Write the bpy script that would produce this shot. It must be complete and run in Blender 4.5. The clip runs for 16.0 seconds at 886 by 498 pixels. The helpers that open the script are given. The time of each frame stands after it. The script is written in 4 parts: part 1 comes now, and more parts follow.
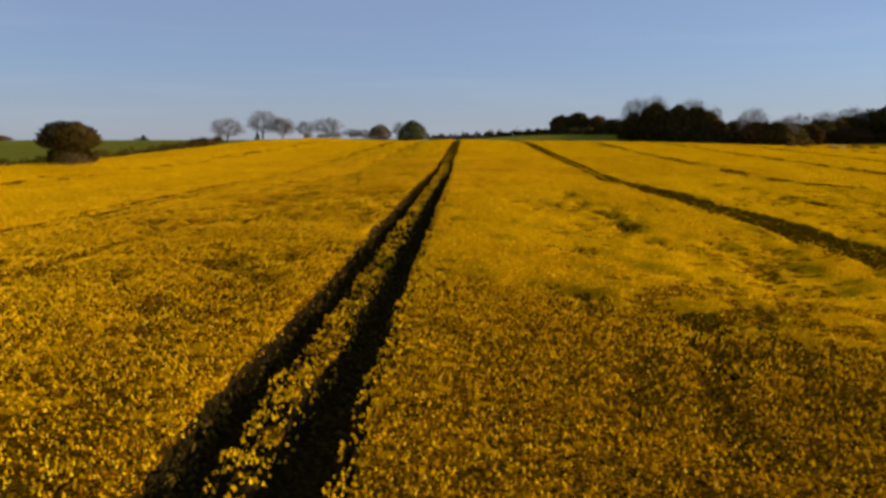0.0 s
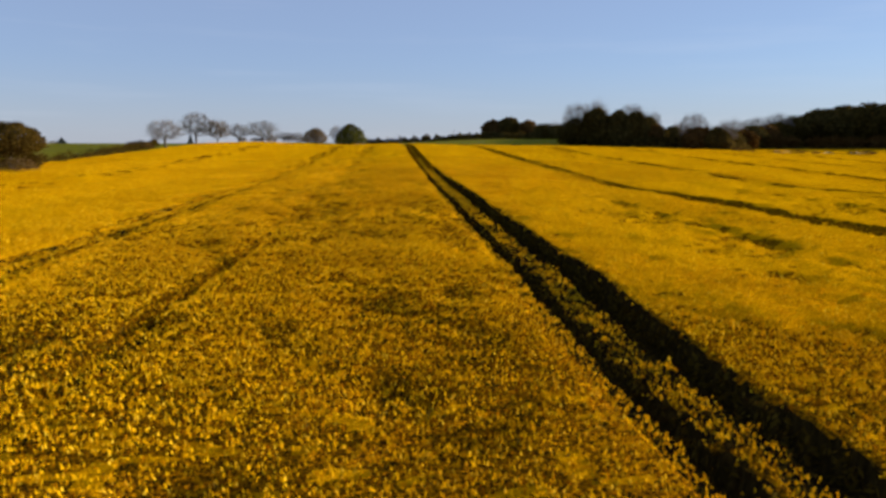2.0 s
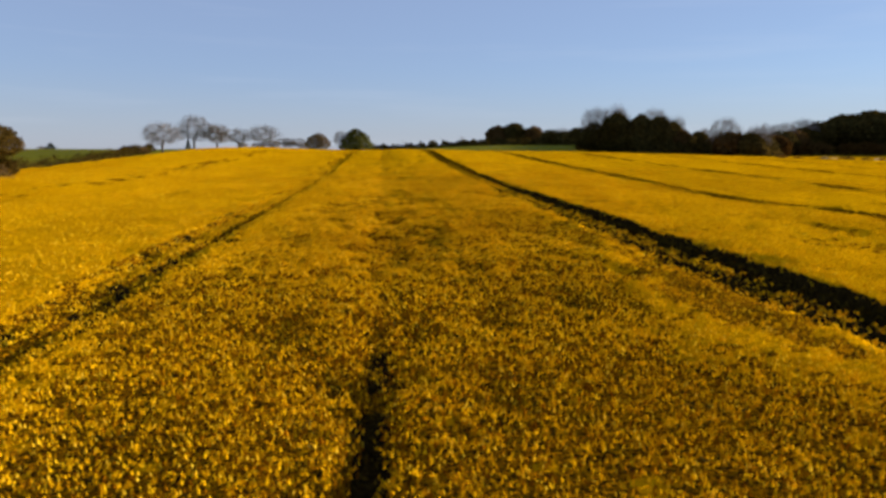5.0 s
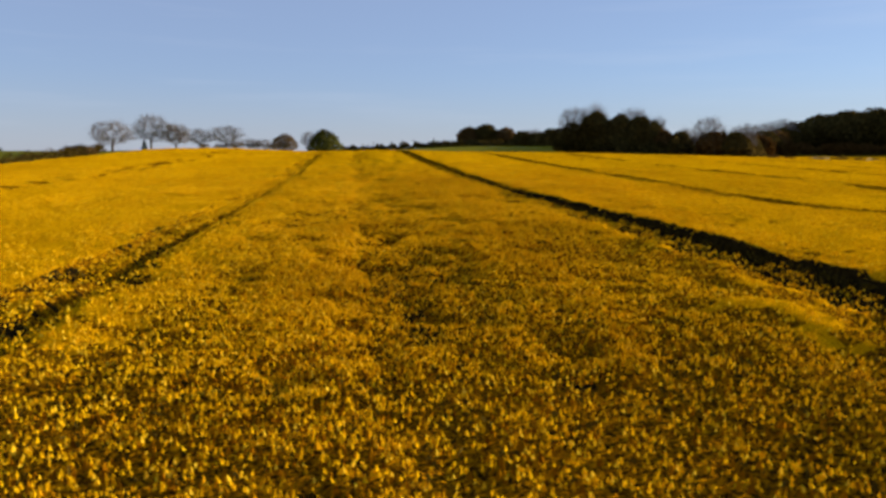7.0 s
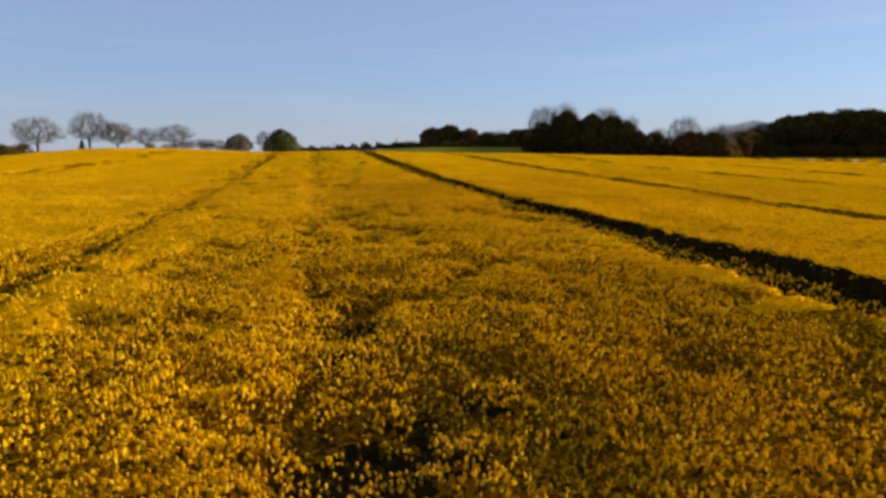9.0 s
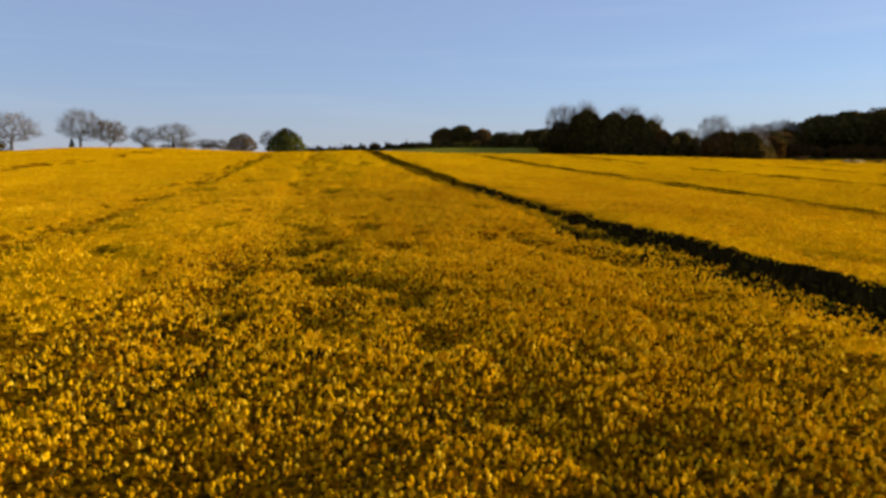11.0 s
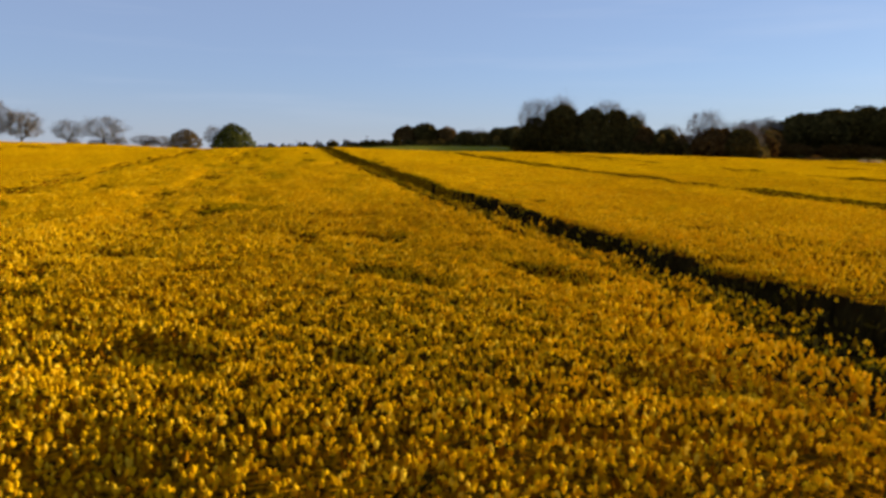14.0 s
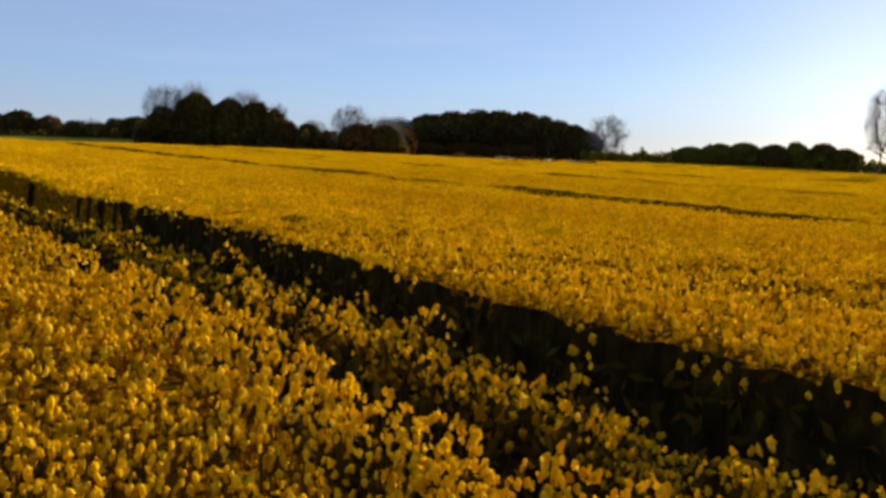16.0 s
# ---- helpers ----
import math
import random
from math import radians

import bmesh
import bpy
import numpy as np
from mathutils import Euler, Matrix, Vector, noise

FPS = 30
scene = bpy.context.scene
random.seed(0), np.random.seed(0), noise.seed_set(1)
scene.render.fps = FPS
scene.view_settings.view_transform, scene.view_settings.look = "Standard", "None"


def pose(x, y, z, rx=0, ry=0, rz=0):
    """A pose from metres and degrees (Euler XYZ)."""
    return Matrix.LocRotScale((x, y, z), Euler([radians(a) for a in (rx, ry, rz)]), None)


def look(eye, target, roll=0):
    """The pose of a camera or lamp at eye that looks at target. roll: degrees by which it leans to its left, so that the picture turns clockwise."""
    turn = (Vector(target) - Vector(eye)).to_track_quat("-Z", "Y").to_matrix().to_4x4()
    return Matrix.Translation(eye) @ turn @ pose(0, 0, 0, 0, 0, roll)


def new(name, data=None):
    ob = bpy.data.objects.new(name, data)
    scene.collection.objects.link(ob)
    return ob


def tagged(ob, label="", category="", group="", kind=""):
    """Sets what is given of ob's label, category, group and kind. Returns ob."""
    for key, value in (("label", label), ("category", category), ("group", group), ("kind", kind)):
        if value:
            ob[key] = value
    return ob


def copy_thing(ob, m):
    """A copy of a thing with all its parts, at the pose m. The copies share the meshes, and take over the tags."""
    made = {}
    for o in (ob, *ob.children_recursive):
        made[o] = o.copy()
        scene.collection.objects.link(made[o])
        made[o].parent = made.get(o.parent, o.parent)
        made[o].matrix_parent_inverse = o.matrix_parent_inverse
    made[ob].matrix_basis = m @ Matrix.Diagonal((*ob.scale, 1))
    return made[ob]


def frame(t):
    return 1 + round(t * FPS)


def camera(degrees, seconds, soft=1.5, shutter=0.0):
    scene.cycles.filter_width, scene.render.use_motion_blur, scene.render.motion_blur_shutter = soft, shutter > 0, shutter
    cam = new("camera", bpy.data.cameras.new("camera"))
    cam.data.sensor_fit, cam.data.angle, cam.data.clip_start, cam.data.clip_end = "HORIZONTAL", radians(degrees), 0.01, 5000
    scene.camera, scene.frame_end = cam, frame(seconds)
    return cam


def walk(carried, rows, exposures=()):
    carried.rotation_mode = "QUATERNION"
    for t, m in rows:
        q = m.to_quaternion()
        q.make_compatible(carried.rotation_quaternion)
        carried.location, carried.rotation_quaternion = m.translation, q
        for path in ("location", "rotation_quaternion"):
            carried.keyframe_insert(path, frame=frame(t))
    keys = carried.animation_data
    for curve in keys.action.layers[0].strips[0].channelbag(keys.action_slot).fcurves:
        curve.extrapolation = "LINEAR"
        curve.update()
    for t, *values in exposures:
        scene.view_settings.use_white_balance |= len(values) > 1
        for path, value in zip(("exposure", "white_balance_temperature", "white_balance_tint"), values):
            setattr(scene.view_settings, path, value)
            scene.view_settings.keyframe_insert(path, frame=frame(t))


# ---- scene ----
cam = camera(62.95, 16.0, soft=3.2)

# seconds, x, y, z, yaw to the left, pitch, roll
ROWS = [
    (0.0, 5.39, -0.02, 5.81, 1.99, -8.19, -0.08), (0.5, 2.17, 1.1, 5.8, 1.81, -8.1, -0.03),
    (0.7, 0.98, 1.66, 5.8, 1.75, -8.08, 0.0), (0.8, 0.4, 1.98, 5.8, -1.0, -8.07, 0.0), (0.9, -0.13, 2.31, 5.79, -3.4, -8.05, 0.03),
    (1.0, -0.66, 2.66, 5.79, -3.66, -8.04, 0.06), (1.5, -3.33, 4.93, 5.81, -3.26, -7.94, 0.03),
    (2.0, -5.6, 7.42, 5.82, -4.3, -7.87, 0.02), (2.5, -7.53, 10.28, 5.82, -3.96, -7.74, 0.02),
    (3.0, -9.14, 13.62, 5.78, -3.99, -7.63, 0.09), (3.5, -10.44, 17.14, 5.71, -3.66, -7.51, 0.13),
    (4.0, -11.47, 20.9, 5.63, -3.32, -7.41, 0.15), (6.5, -13.74, 37.75, 5.0, -7.6, -7.19, 0.03),
    (7.0, -13.85, 41.98, 4.87, -7.31, -7.12, -0.01), (7.5, -13.79, 46.1, 4.8, -7.22, -7.08, -0.02),
    (7.6, -13.78, 46.9, 4.8, -7.3, -7.08, -0.02), (7.7, -13.77, 47.7, 4.8, -10.75, -7.07, 0.0),
    (8.0, -13.72, 50.1, 4.8, -10.84, -7.06, 0.03), (8.5, -13.49, 54.3, 4.8, -10.57, -7.04, 0.06),
    (9.0, -13.17, 58.62, 4.8, -10.38, -7.0, 0.02), (11.5, -9.92, 79.58, 4.55, -9.3, -6.86, 0.13),
    (12.0, -9.29, 84.14, 4.49, -9.11, -6.85, 0.06), (12.5, -8.68, 88.71, 4.44, -8.95, -6.87, -0.03),
    (13.0, -8.06, 93.15, 4.39, -8.76, -6.85, 0.0), (13.5, -7.5, 97.45, 4.36, -8.61, -6.86, 0.1),
    (13.6, -7.4, 98.3, 4.35, -9.1, -6.86, 0.15), (13.8, -7.18, 100.0, 4.33, -11.6, -6.86, 0.25),
    (14.0, -6.96, 101.74, 4.31, -12.55, -6.88, 0.32), (14.4, -6.5, 105.25, 4.28, -13.3, -6.93, 0.3),
    (14.5, -6.39, 106.13, 4.27, -13.87, -6.95, 0.3), (14.6, -6.29, 107.02, 4.25, -17.2, -6.95, 0.35),
    (14.7, -6.19, 107.9, 4.23, -20.5, -6.94, 0.4), (14.8, -6.1, 108.8, 4.21, -23.4, -6.94, 0.45),
    (14.9, -6.0, 109.7, 4.18, -26.4, -6.93, 0.5), (15.0, -5.89, 110.6, 4.15, -28.93, -6.92, 0.55),
    (15.1, -5.62, 111.5, 4.12, -30.7, -6.9, 0.57), (15.2, -5.34, 112.45, 4.1, -31.1, -6.88, 0.6),
    (15.5, -4.52, 115.28, 4.01, -31.16, -6.82, 0.64), (15.6, -4.24, 116.2, 3.97, -31.8, -6.82, 0.66),
    (15.7, -3.96, 117.1, 3.92, -33.8, -6.82, 0.69), (15.8, -3.67, 118.0, 3.87, -36.3, -6.81, 0.72),
    (15.9, -3.37, 118.9, 3.82, -39.0, -6.81, 0.75), (16.0, -3.06, 119.8, 3.77, -41.16, -6.81, 0.78),
]
walk(cam, [(t, pose(x, y, z, 90 + p, 0, w) @ pose(0, 0, 0, 0, 0, r)) for t, x, y, z, w, p, r in ROWS],
     exposures=[(0.0, 0.14, 6500, 12), (1.0, 0.38, 6500, 12), (2.0, 0.41, 6500, 12), (13.5, 0.41, 6500, 12), (15.5, 0.40, 6500, 12), (16.0, 0.46, 6500, 12)])

# ---- light ----
SUN_AZ, SUN_EL = 75.0, 10.0          # degrees clockwise from +y, above the horizon
world = bpy.data.worlds.new("evening_sky")
scene.world = world
world.use_nodes = True
wn = world.node_tree
sky = wn.nodes.new("ShaderNodeTexSky")
sky.sky_type, sky.sun_disc = "NISHITA", False
sky.sun_elevation, sky.sun_rotation = radians(SUN_EL), radians(SUN_AZ)
sky.air_density, sky.dust_density, sky.ozone_density = 0.85, 0.2, 3.8
back = wn.nodes["Background"]
back.inputs["Strength"].default_value = 0.13
# a thin even veil of high cloud over the clear sky
tint = wn.nodes.new("ShaderNodeMix")
tint.data_type = "RGBA"
tint.inputs[0].default_value, tint.inputs[7].default_value = 0.58, (2.25, 2.72, 4.0, 1)
wn.links.new(sky.outputs["Color"], tint.inputs[6])
# faint streaks of cirrus, drawn out along one wind
turned = wn.nodes.new("ShaderNodeTexCoord")
drawn = wn.nodes.new("ShaderNodeMapping")
drawn.inputs["Rotation"].default_value, drawn.inputs["Scale"].default_value = (0, radians(-9), radians(20)), (1.6, 2.6, 22.0)
wisp = wn.nodes.new("ShaderNodeTexNoise")
wisp.inputs["Scale"].default_value, wisp.inputs["Detail"].default_value = 1.6, 5.0
thin_cloud = wn.nodes.new("ShaderNodeMapRange")
thin_cloud.inputs["From Min"].default_value, thin_cloud.inputs["From Max"].default_value, thin_cloud.inputs["To Max"].default_value = 0.5, 0.8, 0.13
cirrus = wn.nodes.new("ShaderNodeMix")
cirrus.data_type = "RGBA"
cirrus.inputs[7].default_value = (4.4, 4.7, 5.3, 1)
wn.links.new(turned.outputs["Generated"], drawn.inputs["Vector"])
wn.links.new(drawn.outputs["Vector"], wisp.inputs["Vector"])
wn.links.new(wisp.outputs["Fac"], thin_cloud.inputs["Value"])
wn.links.new(thin_cloud.outputs["Result"], cirrus.inputs[0])
# pale dust haze low over the horizon
height = wn.nodes.new("ShaderNodeSeparateXYZ")
low_air = wn.nodes.new("ShaderNodeMapRange")
low_air.interpolation_type = "SMOOTHSTEP"
for at, v in (("From Min", 0.0), ("From Max", 0.12), ("To Min", 0.5), ("To Max", 0.0)):
    low_air.inputs[at].default_value = v
haze = wn.nodes.new("ShaderNodeMix")
haze.data_type = "RGBA"
haze.inputs[7].default_value = (2.65, 2.72, 3.05, 1)
wn.links.new(turned.outputs["Generated"], height.inputs["Vector"])
wn.links.new(height.outputs["Z"], low_air.inputs["Value"])
wn.links.new(low_air.outputs["Result"], haze.inputs[0])
wn.links.new(tint.outputs[2], haze.inputs[6])
wn.links.new(haze.outputs[2], cirrus.inputs[6])
wn.links.new(cirrus.outputs[2], back.inputs["Color"])

sun = new("sun", bpy.data.lights.new("sun", "SUN"))
sun.data.energy, sun.data.angle, sun.data.color = 7.5, radians(0.6), (1.0, 0.82, 0.575)
a, e = radians(SUN_AZ), radians(SUN_EL)
to_sun = Vector((math.sin(a) * math.cos(e), math.cos(a) * math.cos(e), math.sin(e)))
sun.matrix_world = look(to_sun * 200, (0, 0, 0))


# ---- materials ----
def material(name):
    m = bpy.data.materials.new(name)
    m.use_nodes = True
    return m, m.node_tree, m.node_tree.nodes["Principled BSDF"]


def ramp(nt, source, stops):
    r = nt.nodes.new("ShaderNodeValToRGB")
    while len(r.color_ramp.elements) < len(stops):
        r.color_ramp.elements.new(0.5)
    for el, (at, col) in zip(r.color_ramp.elements, stops):
        el.position, el.color = at, (*col, 1)
    nt.links.new(source, r.inputs["Fac"])
    return r.outputs["Color"]


def noise_at(nt, scale, detail=3.0, stretch=None):
    geo = nt.nodes.new("ShaderNodeNewGeometry")
    n = nt.nodes.new("ShaderNodeTexNoise")
    n.inputs["Scale"].default_value, n.inputs["Detail"].default_value = scale, detail
    if stretch:
        mp = nt.nodes.new("ShaderNodeMapping")
        mp.inputs["Scale"].default_value = stretch
        nt.links.new(geo.outputs["Position"], mp.inputs["Vector"])
        nt.links.new(mp.outputs["Vector"], n.inputs["Vector"])
    else:
        nt.links.new(geo.outputs["Position"], n.inputs["Vector"])
    return n.outputs["Fac"]


def mixed(nt, fac, one, two, how="MIX"):
    m = nt.nodes.new("ShaderNodeMix")
    m.data_type, m.blend_type = "RGBA", how
    for socket, v in ((m.inputs[0], fac), (m.inputs[6], one), (m.inputs[7], two)):
        if isinstance(v, (int, float)):
            socket.default_value = v
        elif isinstance(v, tuple):
            socket.default_value = (*v, 1)
        else:
            nt.links.new(v, socket)
    return m.outputs[2]


def island(nt):
    return nt.nodes.new("ShaderNodeNewGeometry").outputs["Random Per Island"]


def leafy_material(name, stops, translucent, rough=0.6, patch=0.15, patch_tint=(0.6, 0.55, 0.4)):
    """Thin leaves or petals: colour by piece, with broad patches, and light that passes through."""
    m, nt, b = material(name)
    col = ramp(nt, island(nt), stops)
    tone = ramp(nt, noise_at(nt, patch, 4), [(0.35, patch_tint), (0.62, (1, 1, 1))])
    col = mixed(nt, 1.0, col, tone, "MULTIPLY")
    nt.links.new(col, b.inputs["Base Color"])
    b.inputs["Roughness"].default_value = rough
    b.inputs["Specular IOR Level"].default_value = 0.0
    t = nt.nodes.new("ShaderNodeBsdfTranslucent")
    nt.links.new(col, t.inputs["Color"])
    mix = nt.nodes.new("ShaderNodeMixShader")
    mix.inputs[0].default_value = translucent
    nt.links.new(b.outputs[0], mix.inputs[1])
    nt.links.new(t.outputs[0], mix.inputs[2])
    nt.links.new(mix.outputs[0], nt.nodes["Material Output"].inputs["Surface"])
    return m


PETAL = leafy_material("rapeseed_petals", [(0.0, (0.54, 0.30, 0.002)), (0.35, (0.76, 0.465, 0.003)), (0.8, (0.86, 0.565, 0.006)), (1.0, (0.92, 0.68, 0.04))],
                       0.36, patch=0.11, patch_tint=(0.82, 0.76, 0.7))
# petals of the lower shoots, a browned copy that carries the shade
PETAL_SHADE = leafy_material("shaded_lower_petals", [(0.0, (0.24, 0.09, 0.002)), (0.5, (0.40, 0.17, 0.002)), (1.0, (0.55, 0.27, 0.003))], 0.15, patch=0.3)
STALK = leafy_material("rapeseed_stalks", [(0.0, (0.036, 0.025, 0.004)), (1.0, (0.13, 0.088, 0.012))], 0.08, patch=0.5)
LEAF_WOOD = leafy_material("woodland_leaves", [(0.0, (0.050, 0.040, 0.012)), (0.6, (0.092, 0.070, 0.020)), (1.0, (0.145, 0.105, 0.03))], 0.3, patch=0.05)
LEAF_GREEN = leafy_material("spring_leaves", [(0.0, (0.06, 0.068, 0.014)), (0.6, (0.11, 0.115, 0.024)), (1.0, (0.17, 0.165, 0.035))], 0.35, patch=0.08)
LEAF_BROWN = leafy_material("budding_leaves", [(0.0, (0.09, 0.058, 0.024)), (0.6, (0.15, 0.10, 0.042)), (1.0, (0.21, 0.15, 0.06))], 0.3, patch=0.08)
LEAF_RUSSET = leafy_material("dark_budding_leaves", [(0.0, (0.075, 0.042, 0.014)), (0.6, (0.12, 0.068, 0.021)), (1.0, (0.17, 0.10, 0.032))], 0.35, patch=0.06)
LEAF_OLIVE = leafy_material("hedgerow_leaves", [(0.0, (0.050, 0.034, 0.008)), (0.6, (0.085, 0.058, 0.013)), (1.0, (0.12, 0.082, 0.018))], 0.2, patch=0.3)
LEAF_THICKET = leafy_material("thicket_leaves", [(0.0, (0.10, 0.095, 0.016)), (0.6, (0.18, 0.165, 0.028)), (1.0, (0.26, 0.225, 0.04))], 0.55, patch=0.06)
STRAW = leafy_material("dead_grass", [(0.0, (0.50, 0.40, 0.22)), (1.0, (0.72, 0.62, 0.40))], 0.35, patch=0.4, patch_tint=(0.8, 0.75, 0.65))
LEAF_DARK = leafy_material("conifer_needles", [(0.0, (0.012, 0.022, 0.010)), (1.0, (0.035, 0.05, 0.02))], 0.05, patch=0.1)

BARK, nt, b = material("bark")
nt.links.new(ramp(nt, noise_at(nt, 3.0, 5, (1, 1, 0.3)), [(0.3, (0.045, 0.036, 0.027)), (0.7, (0.14, 0.11, 0.085))]), b.inputs["Base Color"])
b.inputs["Roughness"].default_value = 0.9

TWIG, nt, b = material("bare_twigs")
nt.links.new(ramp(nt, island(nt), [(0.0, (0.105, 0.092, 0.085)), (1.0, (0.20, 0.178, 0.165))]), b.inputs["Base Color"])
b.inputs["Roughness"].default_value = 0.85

# flowering layer below the topmost heads: petals with green between
CANOPY, nt, b = material("rapeseed_canopy")
fine = noise_at(nt, 24.0, 3)
col = ramp(nt, fine, [(0.34, (0.32, 0.145, 0.001)), (0.5, (0.59, 0.305, 0.001)), (0.68, (0.81, 0.46, 0.002))])
tone = ramp(nt, noise_at(nt, 0.12, 4, (1, 0.45, 1)), [(0.35, (0.86, 0.81, 0.74)), (0.62, (1, 1, 1))])
nt.links.new(mixed(nt, 1.0, col, tone, "MULTIPLY"), b.inputs["Base Color"])
b.inputs["Roughness"].default_value = 0.8
b.inputs["Specular IOR Level"].default_value = 0.0
bump = nt.nodes.new("ShaderNodeBump")
bump.inputs["Strength"].default_value, bump.inputs["Distance"].default_value = 1.0, 0.07
nt.links.new(fine, bump.inputs["Height"])
nt.links.new(bump.outputs["Normal"], b.inputs["Normal"])

# lower shoots between the heads: ochre and olive, darkened for the shade between them
LOWER_SHADE, nt, b = material("rapeseed_lower_shade")
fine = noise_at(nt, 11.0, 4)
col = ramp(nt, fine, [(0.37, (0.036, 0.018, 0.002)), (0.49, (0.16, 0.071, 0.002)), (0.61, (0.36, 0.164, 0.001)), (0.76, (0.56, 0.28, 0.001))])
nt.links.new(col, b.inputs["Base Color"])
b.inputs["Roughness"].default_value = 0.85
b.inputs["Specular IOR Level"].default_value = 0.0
bump = nt.nodes.new("ShaderNodeBump")
bump.inputs["Strength"].default_value, bump.inputs["Distance"].default_value = 1.0, 0.12
nt.links.new(fine, bump.inputs["Height"])
nt.links.new(bump.outputs["Normal"], b.inputs["Normal"])

# lower stems and leaves in the gaps, near black to stand in for shade
UNDER_SHADE, nt, b = material("shaded_stems_and_leaves")
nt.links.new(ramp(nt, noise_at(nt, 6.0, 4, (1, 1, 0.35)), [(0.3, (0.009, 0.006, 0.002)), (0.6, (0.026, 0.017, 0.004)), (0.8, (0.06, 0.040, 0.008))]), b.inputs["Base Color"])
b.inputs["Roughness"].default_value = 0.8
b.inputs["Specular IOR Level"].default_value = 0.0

SOIL, nt, b = material("tilled_soil")
soil_noise = noise_at(nt, 2.5, 6)
nt.links.new(ramp(nt, soil_noise, [(0.3, (0.045, 0.032, 0.020)), (0.7, (0.11, 0.080, 0.050))]), b.inputs["Base Color"])
b.inputs["Roughness"].default_value = 0.95
b.inputs["Specular IOR Level"].default_value = 0.0
bump = nt.nodes.new("ShaderNodeBump")
bump.inputs["Strength"].default_value, bump.inputs["Distance"].default_value = 0.6, 0.08
nt.links.new(soil_noise, bump.inputs["Height"])
nt.links.new(bump.outputs["Normal"], b.inputs["Normal"])

PASTURE, nt, b = material("green_pasture")
grass = mixed(nt, 0.5, ramp(nt, noise_at(nt, 0.03, 5), [(0.3, (0.13, 0.125, 0.002)), (0.7, (0.18, 0.175, 0.003))]),
              ramp(nt, noise_at(nt, 1.5, 4), [(0.3, (0.11, 0.105, 0.002)), (0.7, (0.18, 0.175, 0.003))]))
nt.links.new(grass, b.inputs["Base Color"])
b.inputs["Roughness"].default_value = 0.9
b.inputs["Specular IOR Level"].default_value = 0.02

WOOD_POLE, nt, b = material("weathered_pole")
nt.links.new(ramp(nt, noise_at(nt, 4.0, 4, (1, 1, 0.1)), [(0.3, (0.07, 0.055, 0.04)), (0.7, (0.16, 0.13, 0.10))]), b.inputs["Base Color"])
b.inputs["Roughness"].default_value = 0.9

# ---- lie of the land ----
CROP = 1.25                                     # height of the crop
WEST, EAST, SOUTH, NORTH = -67.0, 236.0, -40.0, 330.0
_py = np.arange(-200.0, 1200.0, 1.0)
_pz = np.interp(_py, [-200, -60, 0, 40, 80, 110, 140, 170, 200, 230, 255, 275, 300, 365, 450, 600, 1200],
                [-2, -1.2, 0, 0.8, 1.5, 1.9, 2.75, 3.9, 5.05, 6.4, 7.3, 7.6, 7.8, 8.9, 9.6, 11, 12])
_k = np.exp(-0.5 * (np.arange(-30, 31) / 9.0) ** 2)
_pz = np.convolve(np.pad(_pz, 30, mode="edge"), _k / _k.sum(), mode="valid")


def smooth(v, lo, hi):
    t = np.clip((v - lo) / (hi - lo), 0, 1)
    return t * t * (3 - 2 * t)


def crop_top(x, y):
    """Height of the crop's top, and of all land as if it bore that crop."""
    x, y = np.asarray(x, float), np.asarray(y, float)
    z = np.interp(y, _py, _pz)
    z = z - 0.75 * (1 - np.exp(-((x / 20) ** 2))) * np.clip(y / 170, 0, 1) * (1 - smooth(np.abs(y - 100), 180, 320))
    z = z + 1.3 * smooth(-x, 24, 66) - 0.8 * smooth(-x, 80, 140) - 1.9 * smooth(x, 40, 170) * (1 - smooth(y, 340, 430))
    z = z - 0.5 * np.exp(-(((y - 105) / 22) ** 2)) * smooth(x, 8, 22)
    return z + 3.4 * smooth(x, -25, 60) * smooth(y, 325, 440)


def soil(x, y):
    return crop_top(x, y) - CROP


def wave(x, y, scale, seed):
    """Cheap smooth noise in -1..1 from rotated sines."""
    g = np.random.RandomState(seed)
    out = 0
    for _ in range(6):
        an, ph, f = g.uniform(0, 6.28), g.uniform(0, 6.28), g.uniform(0.6, 1.7) / scale
        out = out + np.sin((x * math.cos(an) + y * math.sin(an)) * f * 6.28 + ph + 1.3 * np.sin((x * math.sin(an) - y * math.cos(an)) * f * 4 + ph))
    return out / 3.2


# thin patches in the stand: x, y, radius
HOLLOWS = [(-5.9, 32.6, 1.2), (-12.0, 48.0, 0.6), (-5.5, 23.8, 0.7), (9.6, 26.2, 0.45), (12.8, 22.7, 0.6), (12.6, 19.1, 0.5),
           (-3.0, 55.0, 0.7), (-9.0, 18.6, 0.6), (-15.0, 34.2, 0.5), (-3.1, 33.7, 0.7), (-11.7, 46.7, 0.5), (-9.4, 49.1, 0.5)]
HOLLOWS += [(-13.6, 59.0, 0.45), (-12.4, 68.6, 1.25), (-11.7, 63.8, 0.6), (-9.1, 56.6, 0.7), (-9.9, 71.7, 0.6), (-20.8, 66.5, 0.6),
            (-6.4, 70.8, 0.7), (-8.2, 81.2, 0.6), (-13.1, 93.2, 0.7), (-13.0, 97.9, 0.7), (-10.8, 90.6, 0.7), (-10.4, 95.4, 0.7)]
